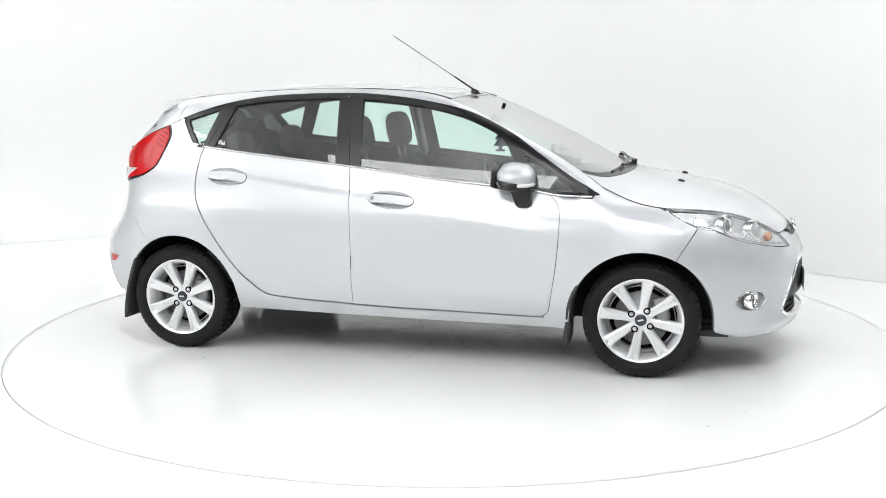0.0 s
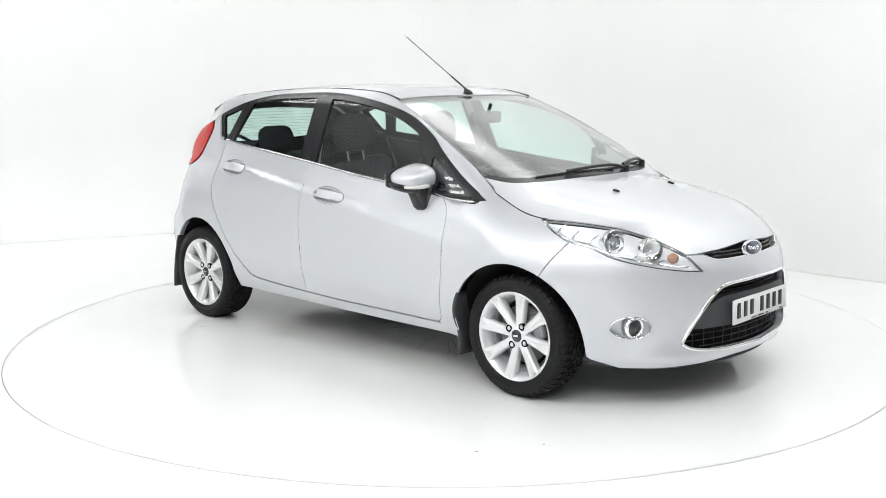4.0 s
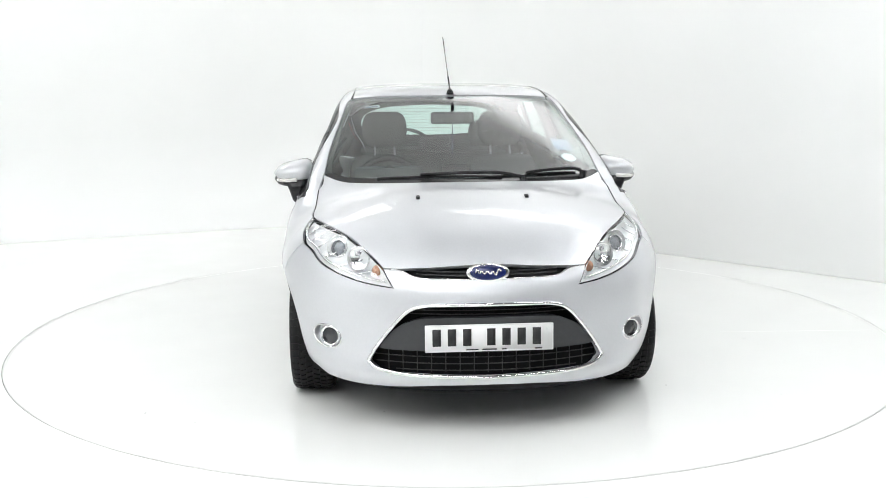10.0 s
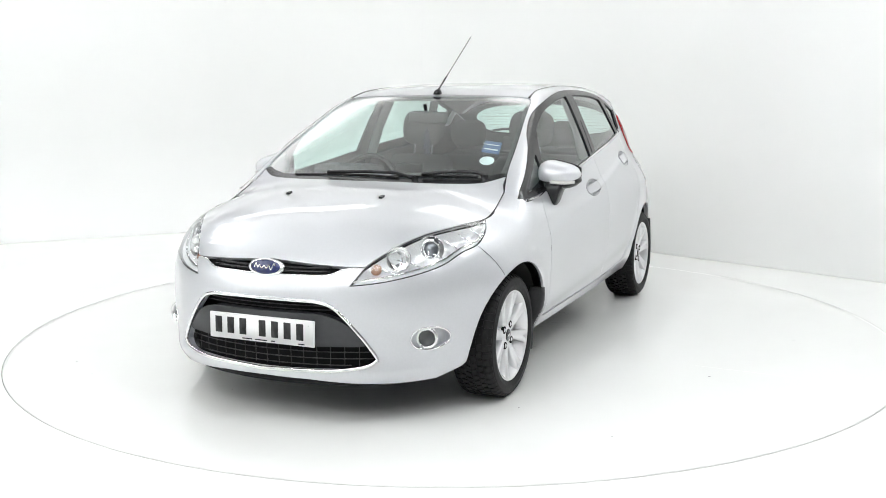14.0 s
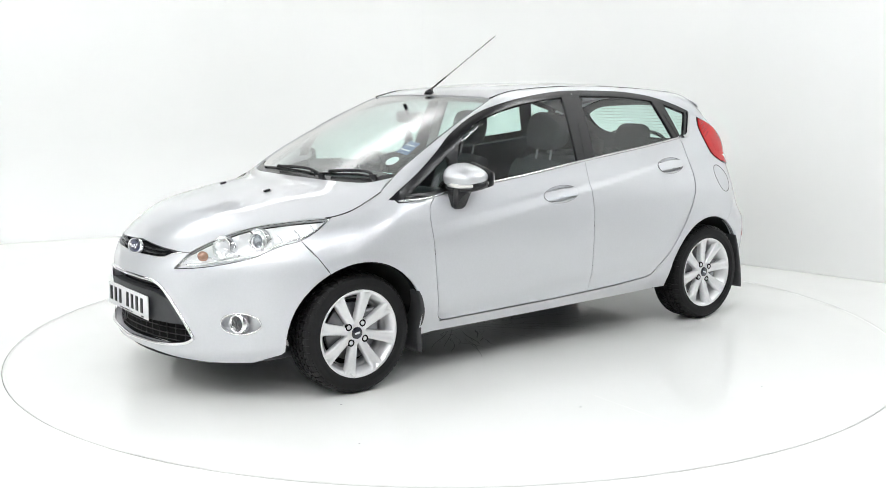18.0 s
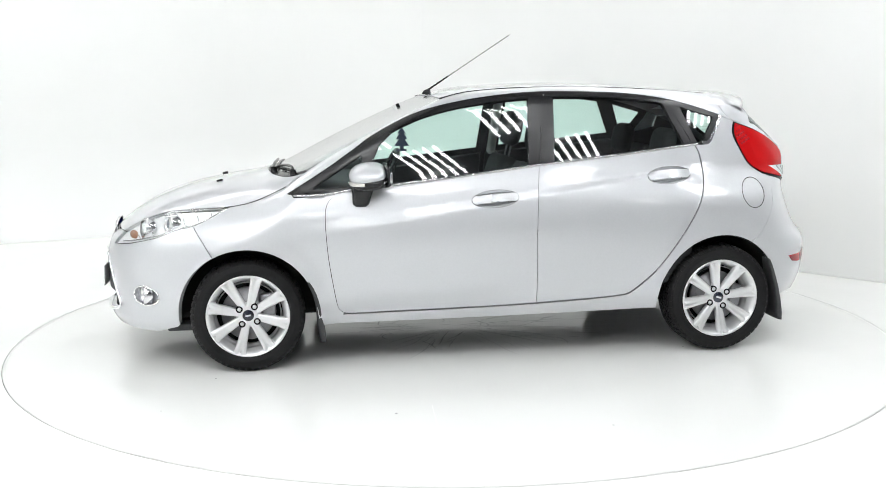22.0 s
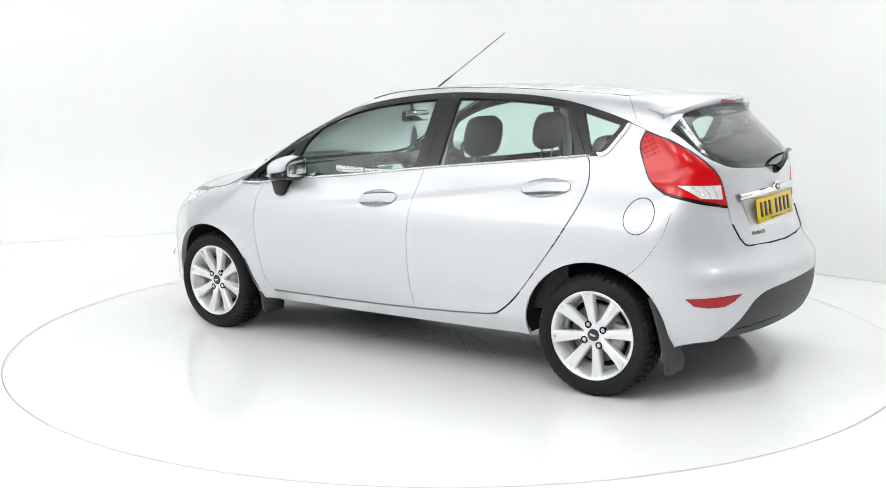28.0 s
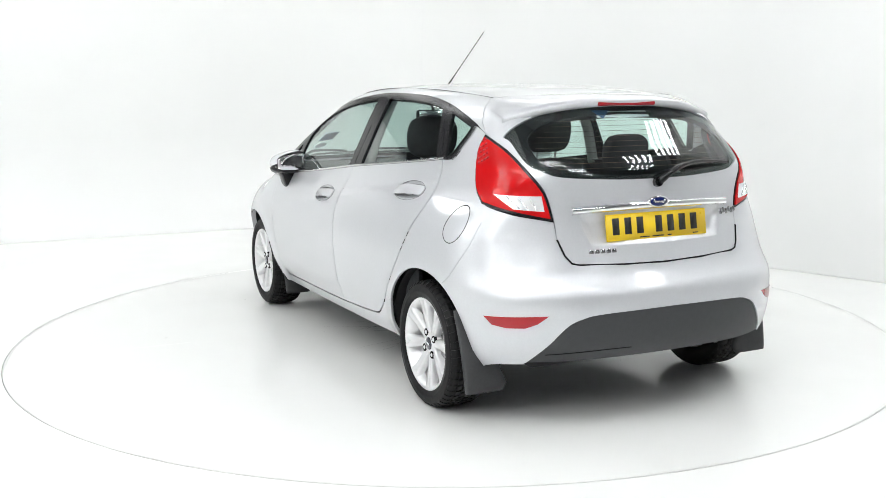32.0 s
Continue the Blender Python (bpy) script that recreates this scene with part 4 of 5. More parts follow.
for k in range(10):
    z = 1.085 + 0.021 * k
    half = float(np.interp(z, [1.08, 1.12, 1.20, 1.28], [0.43, 0.49, 0.49, 0.32]))
    wire = np.array(Q("rear", *[(y, z) for y in np.linspace(-half, half, 13)]))
    bar("heating_wire", wire - normals(wire) * 0.0055, 0.0007, HEATER, w, sides=4)
WIN_IN = smooth(Q("rear", (0.0, 1.30), (0.3, 1.285), (0.44, 1.25), (0.505, 1.20), (0.50, 1.12), (0.45, 1.085), (0.38, 1.07), (0.175, 1.055), (0.0, 1.052)), 4)
panel("rear_window_border", both(WIN), "rear", TRIM, car, holes=[both(WIN_IN)], off=-0.006, lip=0, step=0.03)
panel("tailgate_lining", both(Q("rear", (0.0, 1.345), (0.3, 1.335), (0.5, 1.28), (0.56, 1.235)) + TG_SIDE + TG_LOW[1:]), "rear", CABIN, tailgate, holes=[both(WIN_IN)], off=-0.028, lip=0, step=0.05, inset=0.003)
for side in (1, -1):
    cheek = TG_EDGE + Q("rear", (0.59, 1.218), (0.572, 1.235), (0.53, 1.27), (0.48, 1.30)) + T((-1.42, 0.43), (-1.30, 0.43))
    panel("spoiler_cheek", cheek, "cyl", PAINT, car, side=side, step=0.02)
    panel("cheek_lining", cheek, "cyl", RAILCLOTH, car, side=side, off=-0.018, lip=0, step=0.05)
v, f, cols, rows = [], [], 37, 9
for i in range(cols):
    q = -1 + 2 * i / (cols - 1)
    y = 0.555 * q
    x0 = -1.262 - 0.035 * (1 - q * q)
    if abs(y) > 0.49:
        x0 -= 1.2 * (abs(y) - 0.49)
    xt, zt = -1.575 + 0.125 * abs(q) ** 2.6, 1.362 - 0.075 * abs(q) ** 2.6
    z0 = lay("top", [(x0, y)])[0][2] + 0.0005
    for k in range(rows - 3):
        t = k / (rows - 4)
        x = x0 + (xt - x0) * t
        v.append((x, y, z0 + (zt - z0) * t + 0.010 * math.sin(math.pi * t) * (1 - q * q * 0.6)))
    v += [(xt - 0.003, y, zt - 0.008), (xt + 0.004, y, zt - 0.030), (xt + 0.13, y * 0.97, zt - 0.030)]
for i in range(cols - 1):
    for k in range(rows - 1):
        f.append((i * rows + k, (i + 1) * rows + k, (i + 1) * rows + k + 1, i * rows + k + 1))
spoiler = raw("roof_spoiler", v, f, PAINT, car)
part("brake_lamp", box_bm((0.03, 0.306, 0.020), (-1.560, 0, 1.343), 0.006), REDDARK, spoiler, "narrow dark red high brake lamp")
pp = [np.array(p) + normals(np.array([p]))[0] * 0.006 for p in Q("rear", *[(y, 0.912 + 0.012 * (1 - (y / 0.42) ** 2)) for y in np.linspace(-0.405, 0.405, 21)])]
v, f = [], []
for p in pp:
    v += [p + (0.01, 0, 0.014), p + (-0.006, 0, 0.012), p + (-0.014, 0, 0.0), p + (-0.006, 0, -0.018), p + (0.01, 0, -0.02)]
for i in range(len(pp) - 1):
    f += [(i * 5 + k, i * 5 + k + 1, i * 5 + k + 6, i * 5 + k + 5) for k in range(4)]
raw("tailgate_strip", v, [t[::-1] for t in f], CHROME, tailgate, "polished chrome strip above the number plate")
oval_badge("rear_badge", tuple(pp[10] + (-0.006, 0, 0.010)), (-1, 0, 0.1), 0.054, 0.024, tailgate)
number_plate("rear_plate", (-1.801, 0, 0.836), (-1, 0, 0.16), YELLOWP, tailgate)
for nm, y0, n, wd in (("trim_lettering", 0.34, 5, 0.021), ("model_lettering", -0.375, 6, 0.015)):
    z = 0.745 if y0 > 0 else 0.865
    for k in range(n):
        y = y0 - k * (wd + 0.005)
        P = np.array(Q("rear", (y, z + (0.006 if k % 2 and y0 < 0 else 0))))
        N = normals(P)[0]
        o = part(nm, box_bm((wd, 0.004, 0.017 if y0 > 0 else 0.024), (0, 0, 0), 0.0015, 1), LETTER, tailgate, "small chrome lettering as plain blocks")
        o.matrix_basis = Matrix.Translation(P[0] + N * 0.002) @ Vector(N).to_track_quat("Y", "Z").to_matrix().to_4x4()
wiper = new("rear_wiper")
wiper.parent = tailgate
arm = [np.array(p) + normals(np.array([p]))[0] * h for p, h in zip(Q("rear", (-0.005, 1.018), (-0.05, 1.045), (-0.12, 1.066), (-0.22, 1.078), (-0.33, 1.079), (-0.435, 1.073)), (0.02, 0.04, 0.038, 0.03, 0.022, 0.015))]
bar("wiper_arm", smooth(arm, 4), [0.016] * 3 + [0.013] * 6 + [0.010] * 6 + [0.007] * 6, TRIM, wiper)
bar("wiper_pivot", [arm[0] - (0.0, 0, 0.0), arm[0] + np.array((0.05, 0, -0.01))], 0.022, TRIM, wiper)
bar("wiper_blade", [p - normals(np.array([p]))[0] * 0.008 for p in arm[2:]], 0.005, GAP, wiper)

RB_LOW = [(-1.585, 0.74, 0.255)] + S((-1.62, 0.27)) + Q("rear", (0.70, 0.285), (0.63, 0.292), (0.5, 0.30), (0.2, 0.305), (0.0, 0.305))
VAL = smooth(Q("rear", (0.0, 0.512), (0.2, 0.509), (0.36, 0.502), (0.43, 0.488), (0.49, 0.458), (0.56, 0.375), (0.622, 0.298)), 4)
VALANCE = both(VAL + Q("rear", (0.5, 0.30), (0.2, 0.305), (0.0, 0.305)))
bar("tailgate_gap", [np.array(p) + (-0.0015, 0, -0.0015) for p in (TG_SIDE[-4:] + TG_LOW[1:] + [(x, -y, z) for x, y, z in reversed(TG_SIDE[-4:] + TG_LOW[1:-1])])], 0.004, GAP, car, sides=6)
rear_bumper = panel("rear_bumper", both([TG_LOW[-1]] + TG_LOW[::-1][1:] + TG_SIDE[::-1][1:4] + [LAMP_BACK[4]] + [(-1.66, 0.62, 0.897), LAMP_BACK[5]] + QUARTER_SEAM[:0:-1] + S(*arch(-HUB_X, 119, 186)) + RB_LOW[1:-3] + VAL[::-1]), "rear", PAINT, car, step=0.025, lip=0.03, inset=0.0007)
panel("rear_valance", VALANCE, "rear", PLASTIC, rear_bumper, label="textured dark grey plastic lower bumper insert", off=-0.004, lip=0.03)
bar("valance_seam", [np.array(p) + normals(np.array([p]))[0] * -0.0035 for p in Q("rear", *[(0.56 - 0.03 * k, 0.335 + 0.013 * math.sin(0.14 * k)) for k in range(13)])], 0.0022, GAP, rear_bumper, sides=5)
for side in (1, -1):
    panel("reflector", [(-1.657, 0.763, 0.494), (-1.75, 0.68, 0.500), (-1.841, 0.557, 0.505), (-1.82, 0.60, 0.470), (-1.794, 0.642, 0.452), (-1.74, 0.70, 0.450), (-1.692, 0.742, 0.459)], "rear", REDDARK, rear_bumper, label="dark red bumper reflector", side=side, off=0.002, lip=0.006, step=0.015)

# ---- dark inner shell, wheel wells, floor pan ----
SHELL = S((1.46, 0.60), (1.46, 0.70), (1.35, 0.79), (1.03, 0.875)) + S(*TRIM_TOP[1:]) + S(*TRIM_REAR) + S((-1.40, 1.15), (-1.50, 1.0), (-1.58, 0.92), (-1.66, 0.80), (-1.66, 0.30)) + S((-1.60, 0.26)) + S(*reversed(arch(-HUB_X, 8, 172))) + S((-0.86, 0.24), (0.86, 0.23)) + S(*reversed(arch(HUB_X, 62, 172)))
for side in (1, -1):
    panel("inner_shell", SHELL, "side", GAP, car, holes=[S(*g) for g in (GLASS_F, GLASS_R, GLASS_Q, GLASS_A)] + [S(*oval(hx, hz, 0.128, 0.048, -tilt)) for hx, hz, tilt in HANDLES], side=side, off=-0.014, lip=0, step=0.05, inset=-0.004)
    panel("inner_rail", S(*TRIM_TOP) + S((-1.314, 1.25)) + TG_EDGE[::-1] + list(reversed(ROOF_SIDE)) + list(reversed(SCREEN_SIDE)), "cyl", RAILCLOTH, car, side=side, off=-0.016, lip=0, step=0.06, inset=-0.003)
    for cx in (HUB_X, -HUB_X):
        prof = [(0.02, 0.50), (0.30, 0.50), (0.342, 0.52), (0.347, 0.66), (0.347, 0.835)]
        v, f = [], []
        n = 40
        for i in range(n + 1):
            a = radians(-6 + 192 * i / n)
            ring = [(cx + r * math.cos(a), y, max(HUB_Z + r * math.sin(a), 0.22)) for r, y in prof]
            v += [(x, side * min(y, float(half_width(x, z)) - (0.04 if x > HUB_X else 0.022)), z) for x, y, z in ring]
        for i in range(n):
            for k in range(4):
                f.append((i * 5 + k, i * 5 + k + 1, i * 5 + k + 6, i * 5 + k + 5))
        raw("wheel_well", v, f, DARK, car)
panel("inner_bonnet", both(list(reversed(BONNET_FRONT)) + list(reversed(SEAM_LINE)) + T((1.0, 0.695)) + SCREEN_BASE[1:]), "top", GAP, car, off=-0.016, lip=0, step=0.06, inset=0.004)
panel("headlining", both(list(reversed(SCREEN_TOP)) + ROOF_SIDE + ROOF_REAR[1:]), "top", LINING, car, off=-0.03, lip=0, step=0.06, inset=-0.01)
part("floor_pan", box_bm((3.3, 1.0, 0.06), (0.05, 0, 0.245), 0.02), DARK, car)
for side in (1, -1):
    part("air_deflector", box_bm((0.17, 0.10, 0.036), (1.575, side * 0.625, 0.206), 0.01), PLASTIC, car)
part("front_undertray", box_bm((0.36, 0.98, 0.05), (1.66, 0, 0.195), 0.02), DARK, car)
part("rear_axle_beam", box_bm((0.14, 1.24, 0.10), (-1.22, 0, 0.235), 0.03), DARK, car)
bar("exhaust_pipe", smooth([(0.4, 0.0, 0.19), (-0.7, 0.05, 0.19), (-1.1, -0.25, 0.28), (-1.5, -0.40, 0.28), (-1.72, -0.42, 0.27)], 6), 0.022, STEEL, car, sides=10)
for side in (1, -1):
    part("floor_side", box_bm((1.70, 0.34, 0.05), (0.0, side * 0.58, 0.265), 0.02), DARK, car)

# ---- cabin ----
def hull(sections, name, mat, parent, label="", power=0.55):
    """A closed body through rounded cross-sections: (centre, half sizes in two ways, axes)."""
    n, v, f = 20, [], []
    for c, a, b, ax, bx in sections:
        c, ax, bx = np.array(c, float), np.array(ax, float), np.array(bx, float)
        for k in range(n):
            w = 2 * math.pi * k / n
            cw, sw = math.cos(w), math.sin(w)
            sq = lambda q: math.copysign(abs(q) ** power, q)
            v.append(tuple(c + ax * a * sq(cw) + bx * b * sq(sw)))
    m = len(sections)
    for i in range(m - 1):
        for k in range(n):
            l = (k + 1) % n
            f.append((i * n + k, i * n + l, (i + 1) * n + l, (i + 1) * n + k))
    f += [tuple(reversed(range(n))), tuple(range((m - 1) * n, m * n))]
    return raw(name, v, f, mat, parent, label)


def cushion(name, base, way, length, half_w, thick, mat, parent, taper=1.0, label=""):
    """A padded slab from base along way (in the x-z plane)."""
    w = np.array(way, float) / np.linalg.norm(way)
    nrm = np.array((-w[2], 0, w[0]))
    secs = []
    for t in (0.0, 0.03, 0.12, 0.4, 0.75, 0.92, 0.985, 1.0):
        s = (0.55 if t in (0.0, 1.0) else 0.9 if t in (0.03, 0.985) else 1.0) * (1 + (taper - 1) * t)
        q = (0.5 if t in (0.0, 1.0) else 0.85 if t in (0.03, 0.985) else 1.0)
        secs.append((np.array(base) + w * length * t, half_w * s, thick * q, (0, 1, 0), nrm))
    return hull(secs, name, mat, parent, label)


def headrest(name, base, lean, length, half_w, thick, parent):
    """A padded head rest with well-rounded corners."""
    w = np.array((-lean, 0, 1.0)) / math.hypot(1, lean)
    nrm, secs = np.array((-w[2], 0, w[0])), []
    for t in np.linspace(0, 1, 13):
        e = max(1 - abs(2 * t - 1) ** 3.4, 0.02) ** (1 / 2.6)
        secs.append((np.array(base) + w * length * t, half_w * (0.86 + 0.14 * math.sin(math.pi * min(1, t * 0.8 + 0.1))) * (0.55 + 0.45 * e), thick * e, (0, 1, 0), nrm))
    return hull(secs, name, CABIN, parent)


def front_seat(y):
    s = new("front_seat")
    s.parent = car
    s.matrix_basis = pose(0.05, y, 0)
    cushion("seat_cushion", (0.30, 0, 0.44), (-1, 0, -0.12), 0.5, 0.25, 0.075, CABIN, s)
    cushion("seat_back", (-0.17, 0, 0.40), (-0.34, 0, 1), 0.62, 0.255, 0.075, CABIN, s, 0.82)
    for k in (-1, 1):
        bar("headrest_post", [(-0.375, k * 0.06, 0.98), (-0.40, k * 0.06, 1.09)], 0.006, STEEL, s)
    headrest("headrest", (-0.385, 0, 1.05), 0.18, 0.215, 0.138, 0.055, s)
    return s


front_seat(0.36)
front_seat(-0.36)
bench = new("rear_bench")
bench.parent = car
cushion("bench_cushion", (-0.42, 0, 0.50), (-1, 0, -0.10), 0.45, 0.60, 0.08, CABIN, bench)
cushion("bench_back", (-0.86, 0, 0.46), (-0.36, 0, 1), 0.52, 0.60, 0.07, CABIN, bench, 0.95)
for y in (0.36, -0.36):
    headrest("rear_headrest", (-1.06, y, 1.00), 0.2, 0.18, 0.125, 0.048, bench)
cushion("rear_headrest", (-1.06, 0, 0.97), (-0.2, 0, 1), 0.10, 0.11, 0.04, CABIN, bench, 0.9)
part("parcel_shelf", box_bm((0.50, 1.02, 0.03), (-1.40, 0, 0.955), 0.01), CABIN, car)

dash = new("dashboard")
dash.parent = car
secs = []
for y in (-0.70, -0.66, -0.45, -0.2, 0.0, 0.2, 0.45, 0.66, 0.70):
    lift = 0.035 * math.exp(-((y + 0.36) / 0.2) ** 2)
    e = 0.8 if abs(y) > 0.68 else 1.0
    secs.append(((0.83 - 0.10 * y * y, y, 0.82 + lift / 2), 0.27 * e, 0.115 * e + lift / 2, (1, 0, 0.12), (0, 0, 1)))
hull(secs, "dash_top", DASH, dash)
part("instrument_hood", box_bm((0.20, 0.36, 0.07), (0.62, -0.36, 0.965), 0.03, 3), DASH, dash)
part("centre_console", box_bm((0.12, 0.30, 0.30), (0.60, 0, 0.80), 0.03, 3, pose(0, 0, 0, 0, 18, 0)), DASH, dash)
part("console_trim", box_bm((0.014, 0.24, 0.16), (0.528, 0, 0.87), 0.006, 2, pose(0, 0, 0, 0, 18, 0)), SATIN, dash, "silver centre console trim")
part("display_screen", box_bm((0.03, 0.16, 0.05), (0.60, 0, 0.985), 0.008), TRIM, dash)
for y in (-0.62, -0.14, 0.14, 0.62):
    v, f = lathe([(0.0, 0.004), (0.03, 0.006), (0.038, 0.012), (0.042, 0.006), (0.042, -0.03)], n=20)
    o = raw("air_vent", v, f, TRIM, dash)
    o.matrix_basis = pose(0.56, y, 0.90, 0, 0, 90)
sw = new("steering_wheel")
sw.parent = car
sw.matrix_basis = pose(0.44, -0.36, 0.86, 0, -25, 0)
bar("wheel_rim", [(0, 0.185 * math.cos(a), 0.185 * math.sin(a)) for a in np.arange(0, 6.28, 0.157)], 0.017, TRIM, sw, closed=True)
part("wheel_boss", box_bm((0.06, 0.17, 0.13), (0.01, 0, -0.01), 0.028, 3), DASH, sw)
for a in (8, 172, 270):
    w = radians(a)
    bar("wheel_spoke", [(0.01, 0.05 * math.cos(w), 0.05 * math.sin(w)), (0.0, 0.18 * math.cos(w), 0.18 * math.sin(w))], 0.015, SATIN, sw)
bar("steering_column", [(0.03, 0, 0), (0.28, 0, 0)], 0.04, DASH, sw)
for side in (1, -1):
    for nm, x0, x1 in (("front_door_card", 0.78, -0.22), ("rear_door_card", -0.25, -1.10)):
        poly = S(*[(x, belt_z(x) + 0.006) for x in np.linspace(x0, x1, 8)]) + S((x1, 0.36), (x0, 0.33))
        panel(nm, poly, "side", CABIN, car, side=side, off=-0.075, lip=0.02, step=0.06, inset=0)
    bar("pillar_lining", [(-0.29, side * 0.71, 0.98), (-0.31, side * 0.66, 1.16), (-0.325, side * 0.57, 1.36)], 0.03, LINING, car)
part("gear_lever", box_bm((0.05, 0.05, 0.10), (0.42, 0, 0.66), 0.02, 3), DASH, car)
part("tunnel", box_bm((1.1, 0.2, 0.14), (0.1, 0, 0.34), 0.04, 3), CABIN, car)
rvm = new("rear_view_mirror")
rvm.parent = car
rvm.matrix_basis = pose(0.36, 0, 1.245)
part("mirror_shell", box_bm((0.035, 0.24, 0.065), (0, 0, 0), 0.016, 3), TRIM, rvm)
part("mirror_glass", box_bm((0.004, 0.22, 0.05), (-0.018, 0, 0), 0.0), CHROME, rvm)
bar("mirror_stalk", [(0.01, 0, 0.02), (0.035, 0, 0.075)], 0.01, TRIM, rvm)
# hanging air freshener, tree shaped
fresh = new("air_freshener")
fresh.parent = car
fresh.matrix_basis = pose(0.37, 0.0, 1.115, 0, 0, 78) @ Matrix.Scale(0.95, 4)
outline = [(0, 0.075), (0.028, 0.035), (0.014, 0.035), (0.038, 0.0), (0.018, 0.0), (0.046, -0.04), (0.012, -0.04), (0.012, -0.06), (0.03, -0.06), (0.03, -0.072)]
outline = outline + [(-y, z) for y, z in reversed(outline[1:])]
vs = [(s * 0.002, y, z) for s in (-1, 1) for y, z in outline]
m = len(outline)
fs = [tuple(range(m)), tuple(reversed(range(m, 2 * m)))] + [(i, i + m, (i + 1) % m + m, (i + 1) % m)[::-1] for i in range(m)]
raw("card", vs, fs, NAVY, fresh, soft=False)
bar("cord", [(0, 0, 0.075), (0, 0, 0.13)], 0.0015, NAVY, fresh, sides=5)

# ---- wheels ----
def wheel(x, y, turn, spin):
    w = new("wheel")
    w.parent = car
    prof = [(0.192, -0.085), (0.205, -0.097), (0.232, -0.102), (0.258, -0.099), (0.270, -0.090), (0.2795, -0.080), (0.2800, 0.0), (0.2795, 0.080), (0.270, 0.090)]
    prof += [(0.266, 0.0955), (0.2645, 0.0985), (0.258, 0.0995), (0.240, 0.1025), (0.236, 0.1035), (0.232, 0.102), (0.220, 0.100), (0.213, 0.097), (0.206, 0.090), (0.200, 0.080)]
    v, f = lathe(prof, n=96)
    tyre = raw("tyre", v, f, RUBBER, w)
    vs, fs = [], []
    for k in range(52):
        for s in (-1, 1):
            for lines, lead in (([(0.004, 0.2866), (0.018, 0.2866), (0.028, 0.2866)], 0.0), ([(0.033, 0.2866), (0.045, 0.2864), (0.056, 0.2860)], 0.35), ([(0.061, 0.2858), (0.074, 0.2845), (0.0865, 0.2790), (0.0955, 0.2690)], 0.1)):
                base = len(vs)
                for yy, rr in lines:
                    a = 2 * math.pi * (k + lead + 0.25 * s) / 52 + 1.5 * (yy - 0.9 * yy * yy / 0.095 * 0.5)
                    for da in (0.0, 0.088):
                        vs += [(q * math.cos(a + da), s * yy, q * math.sin(a + da)) for q in (rr, rr - 0.0085)]
                m = len(lines)
                for i in range(m - 1):
                    b = base + 4 * i
                    fs += [(b, b + 2, b + 6, b + 4), (b, b + 4, b + 5, b + 1), (b + 2, b + 3, b + 7, b + 6)]
                fs += [(base, base + 1, base + 3, base + 2), (base + 4 * m - 4, base + 4 * m - 2, base + 4 * m - 1, base + 4 * m - 3)]
    tagged(raw("tread", vs, fs, RUBBER, tyre, soft=False), "slanted rubber blocks of the tread", kind="stuff")
    v, f = lathe([(0.174, 0.040), (0.184, 0.066), (0.191, 0.082), (0.198, 0.090), (0.205, 0.0945), (0.2085, 0.0945), (0.210, 0.089), (0.206, 0.080), (0.198, 0.06), (0.192, -0.08), (0.165, -0.08), (0.160, 0.03), (0.168, 0.04)], n=72)
    rim = raw("rim", v, f, ALLOY, w)
    v, f = lathe([(0.0, -0.02), (0.17, -0.02)], n=40)
    raw("wheel_back", v, f, DARK, w)
    v, f = lathe([(0.0, 0.034), (0.07, 0.034), (0.075, 0.022), (0.135, 0.022), (0.137, 0.012), (0.137, 0.0)], n=40)
    raw("brake_disc", v, [t for t in f], STEEL, w)
    part("brake_caliper", box_bm((0.07, 0.05, 0.12), (-0.105, 0.025, 0.03), 0.015, 2), STEEL, w)
    for k in range(8):
        a = math.pi / 4 * k + math.pi / 8
        ca, sa = math.cos(a), math.sin(a)
        vs, fs = [], []
        spec = [(0.022, 0.019, 0.070), (0.05, 0.0185, 0.071), (0.09, 0.021, 0.075), (0.13, 0.024, 0.081), (0.163, 0.0265, 0.0870), (0.179, 0.0285, 0.0900), (0.192, 0.034, 0.0915), (0.200, 0.046, 0.0915)]
        cross = [(-1.0, -0.034), (-1.0, -0.007), (-0.82, -0.001), (-0.3, -0.0005), (0.0, -0.003), (0.3, -0.0005), (0.82, -0.001), (1.0, -0.007), (1.0, -0.034)]
        m = len(cross)
        for r, hw, yy in spec:
            for s, dy in cross:
                dd = dy * (4.5 if r > 0.17 and abs(s) < 0.1 else 1)
                vs.append((r * ca - s * hw * sa, yy + dd, r * sa + s * hw * ca))
        for i in range(len(spec) - 1):
            for q in range(m - 1):
                fs.append((i * m + q, i * m + q + 1, (i + 1) * m + q + 1, (i + 1) * m + q))
        raw("spoke", vs, fs, ALLOY, rim)
    v, f = lathe([(0.030, 0.0735), (0.036, 0.073), (0.05, 0.069), (0.062, 0.058), (0.064, 0.03)], n=32)
    raw("hub", v, f, ALLOY, rim)
    v, f = lathe([(0.0, 0.0775), (0.024, 0.077), (0.0275, 0.075), (0.029, 0.070), (0.029, 0.05)], n=28)
    raw("hub_cap", v, f, CAPBLUE, rim, "dark navy hub cap")
    raw("cap_mark", [(-0.014, 0.0785, -0.004), (0.014, 0.0785, -0.004), (0.015, 0.0785, 0.005), (-0.013, 0.0785, 0.005)], [(0, 3, 2, 1)], SATIN, rim)
    for k in range(4):
        a = math.pi / 2 * k + math.pi / 4
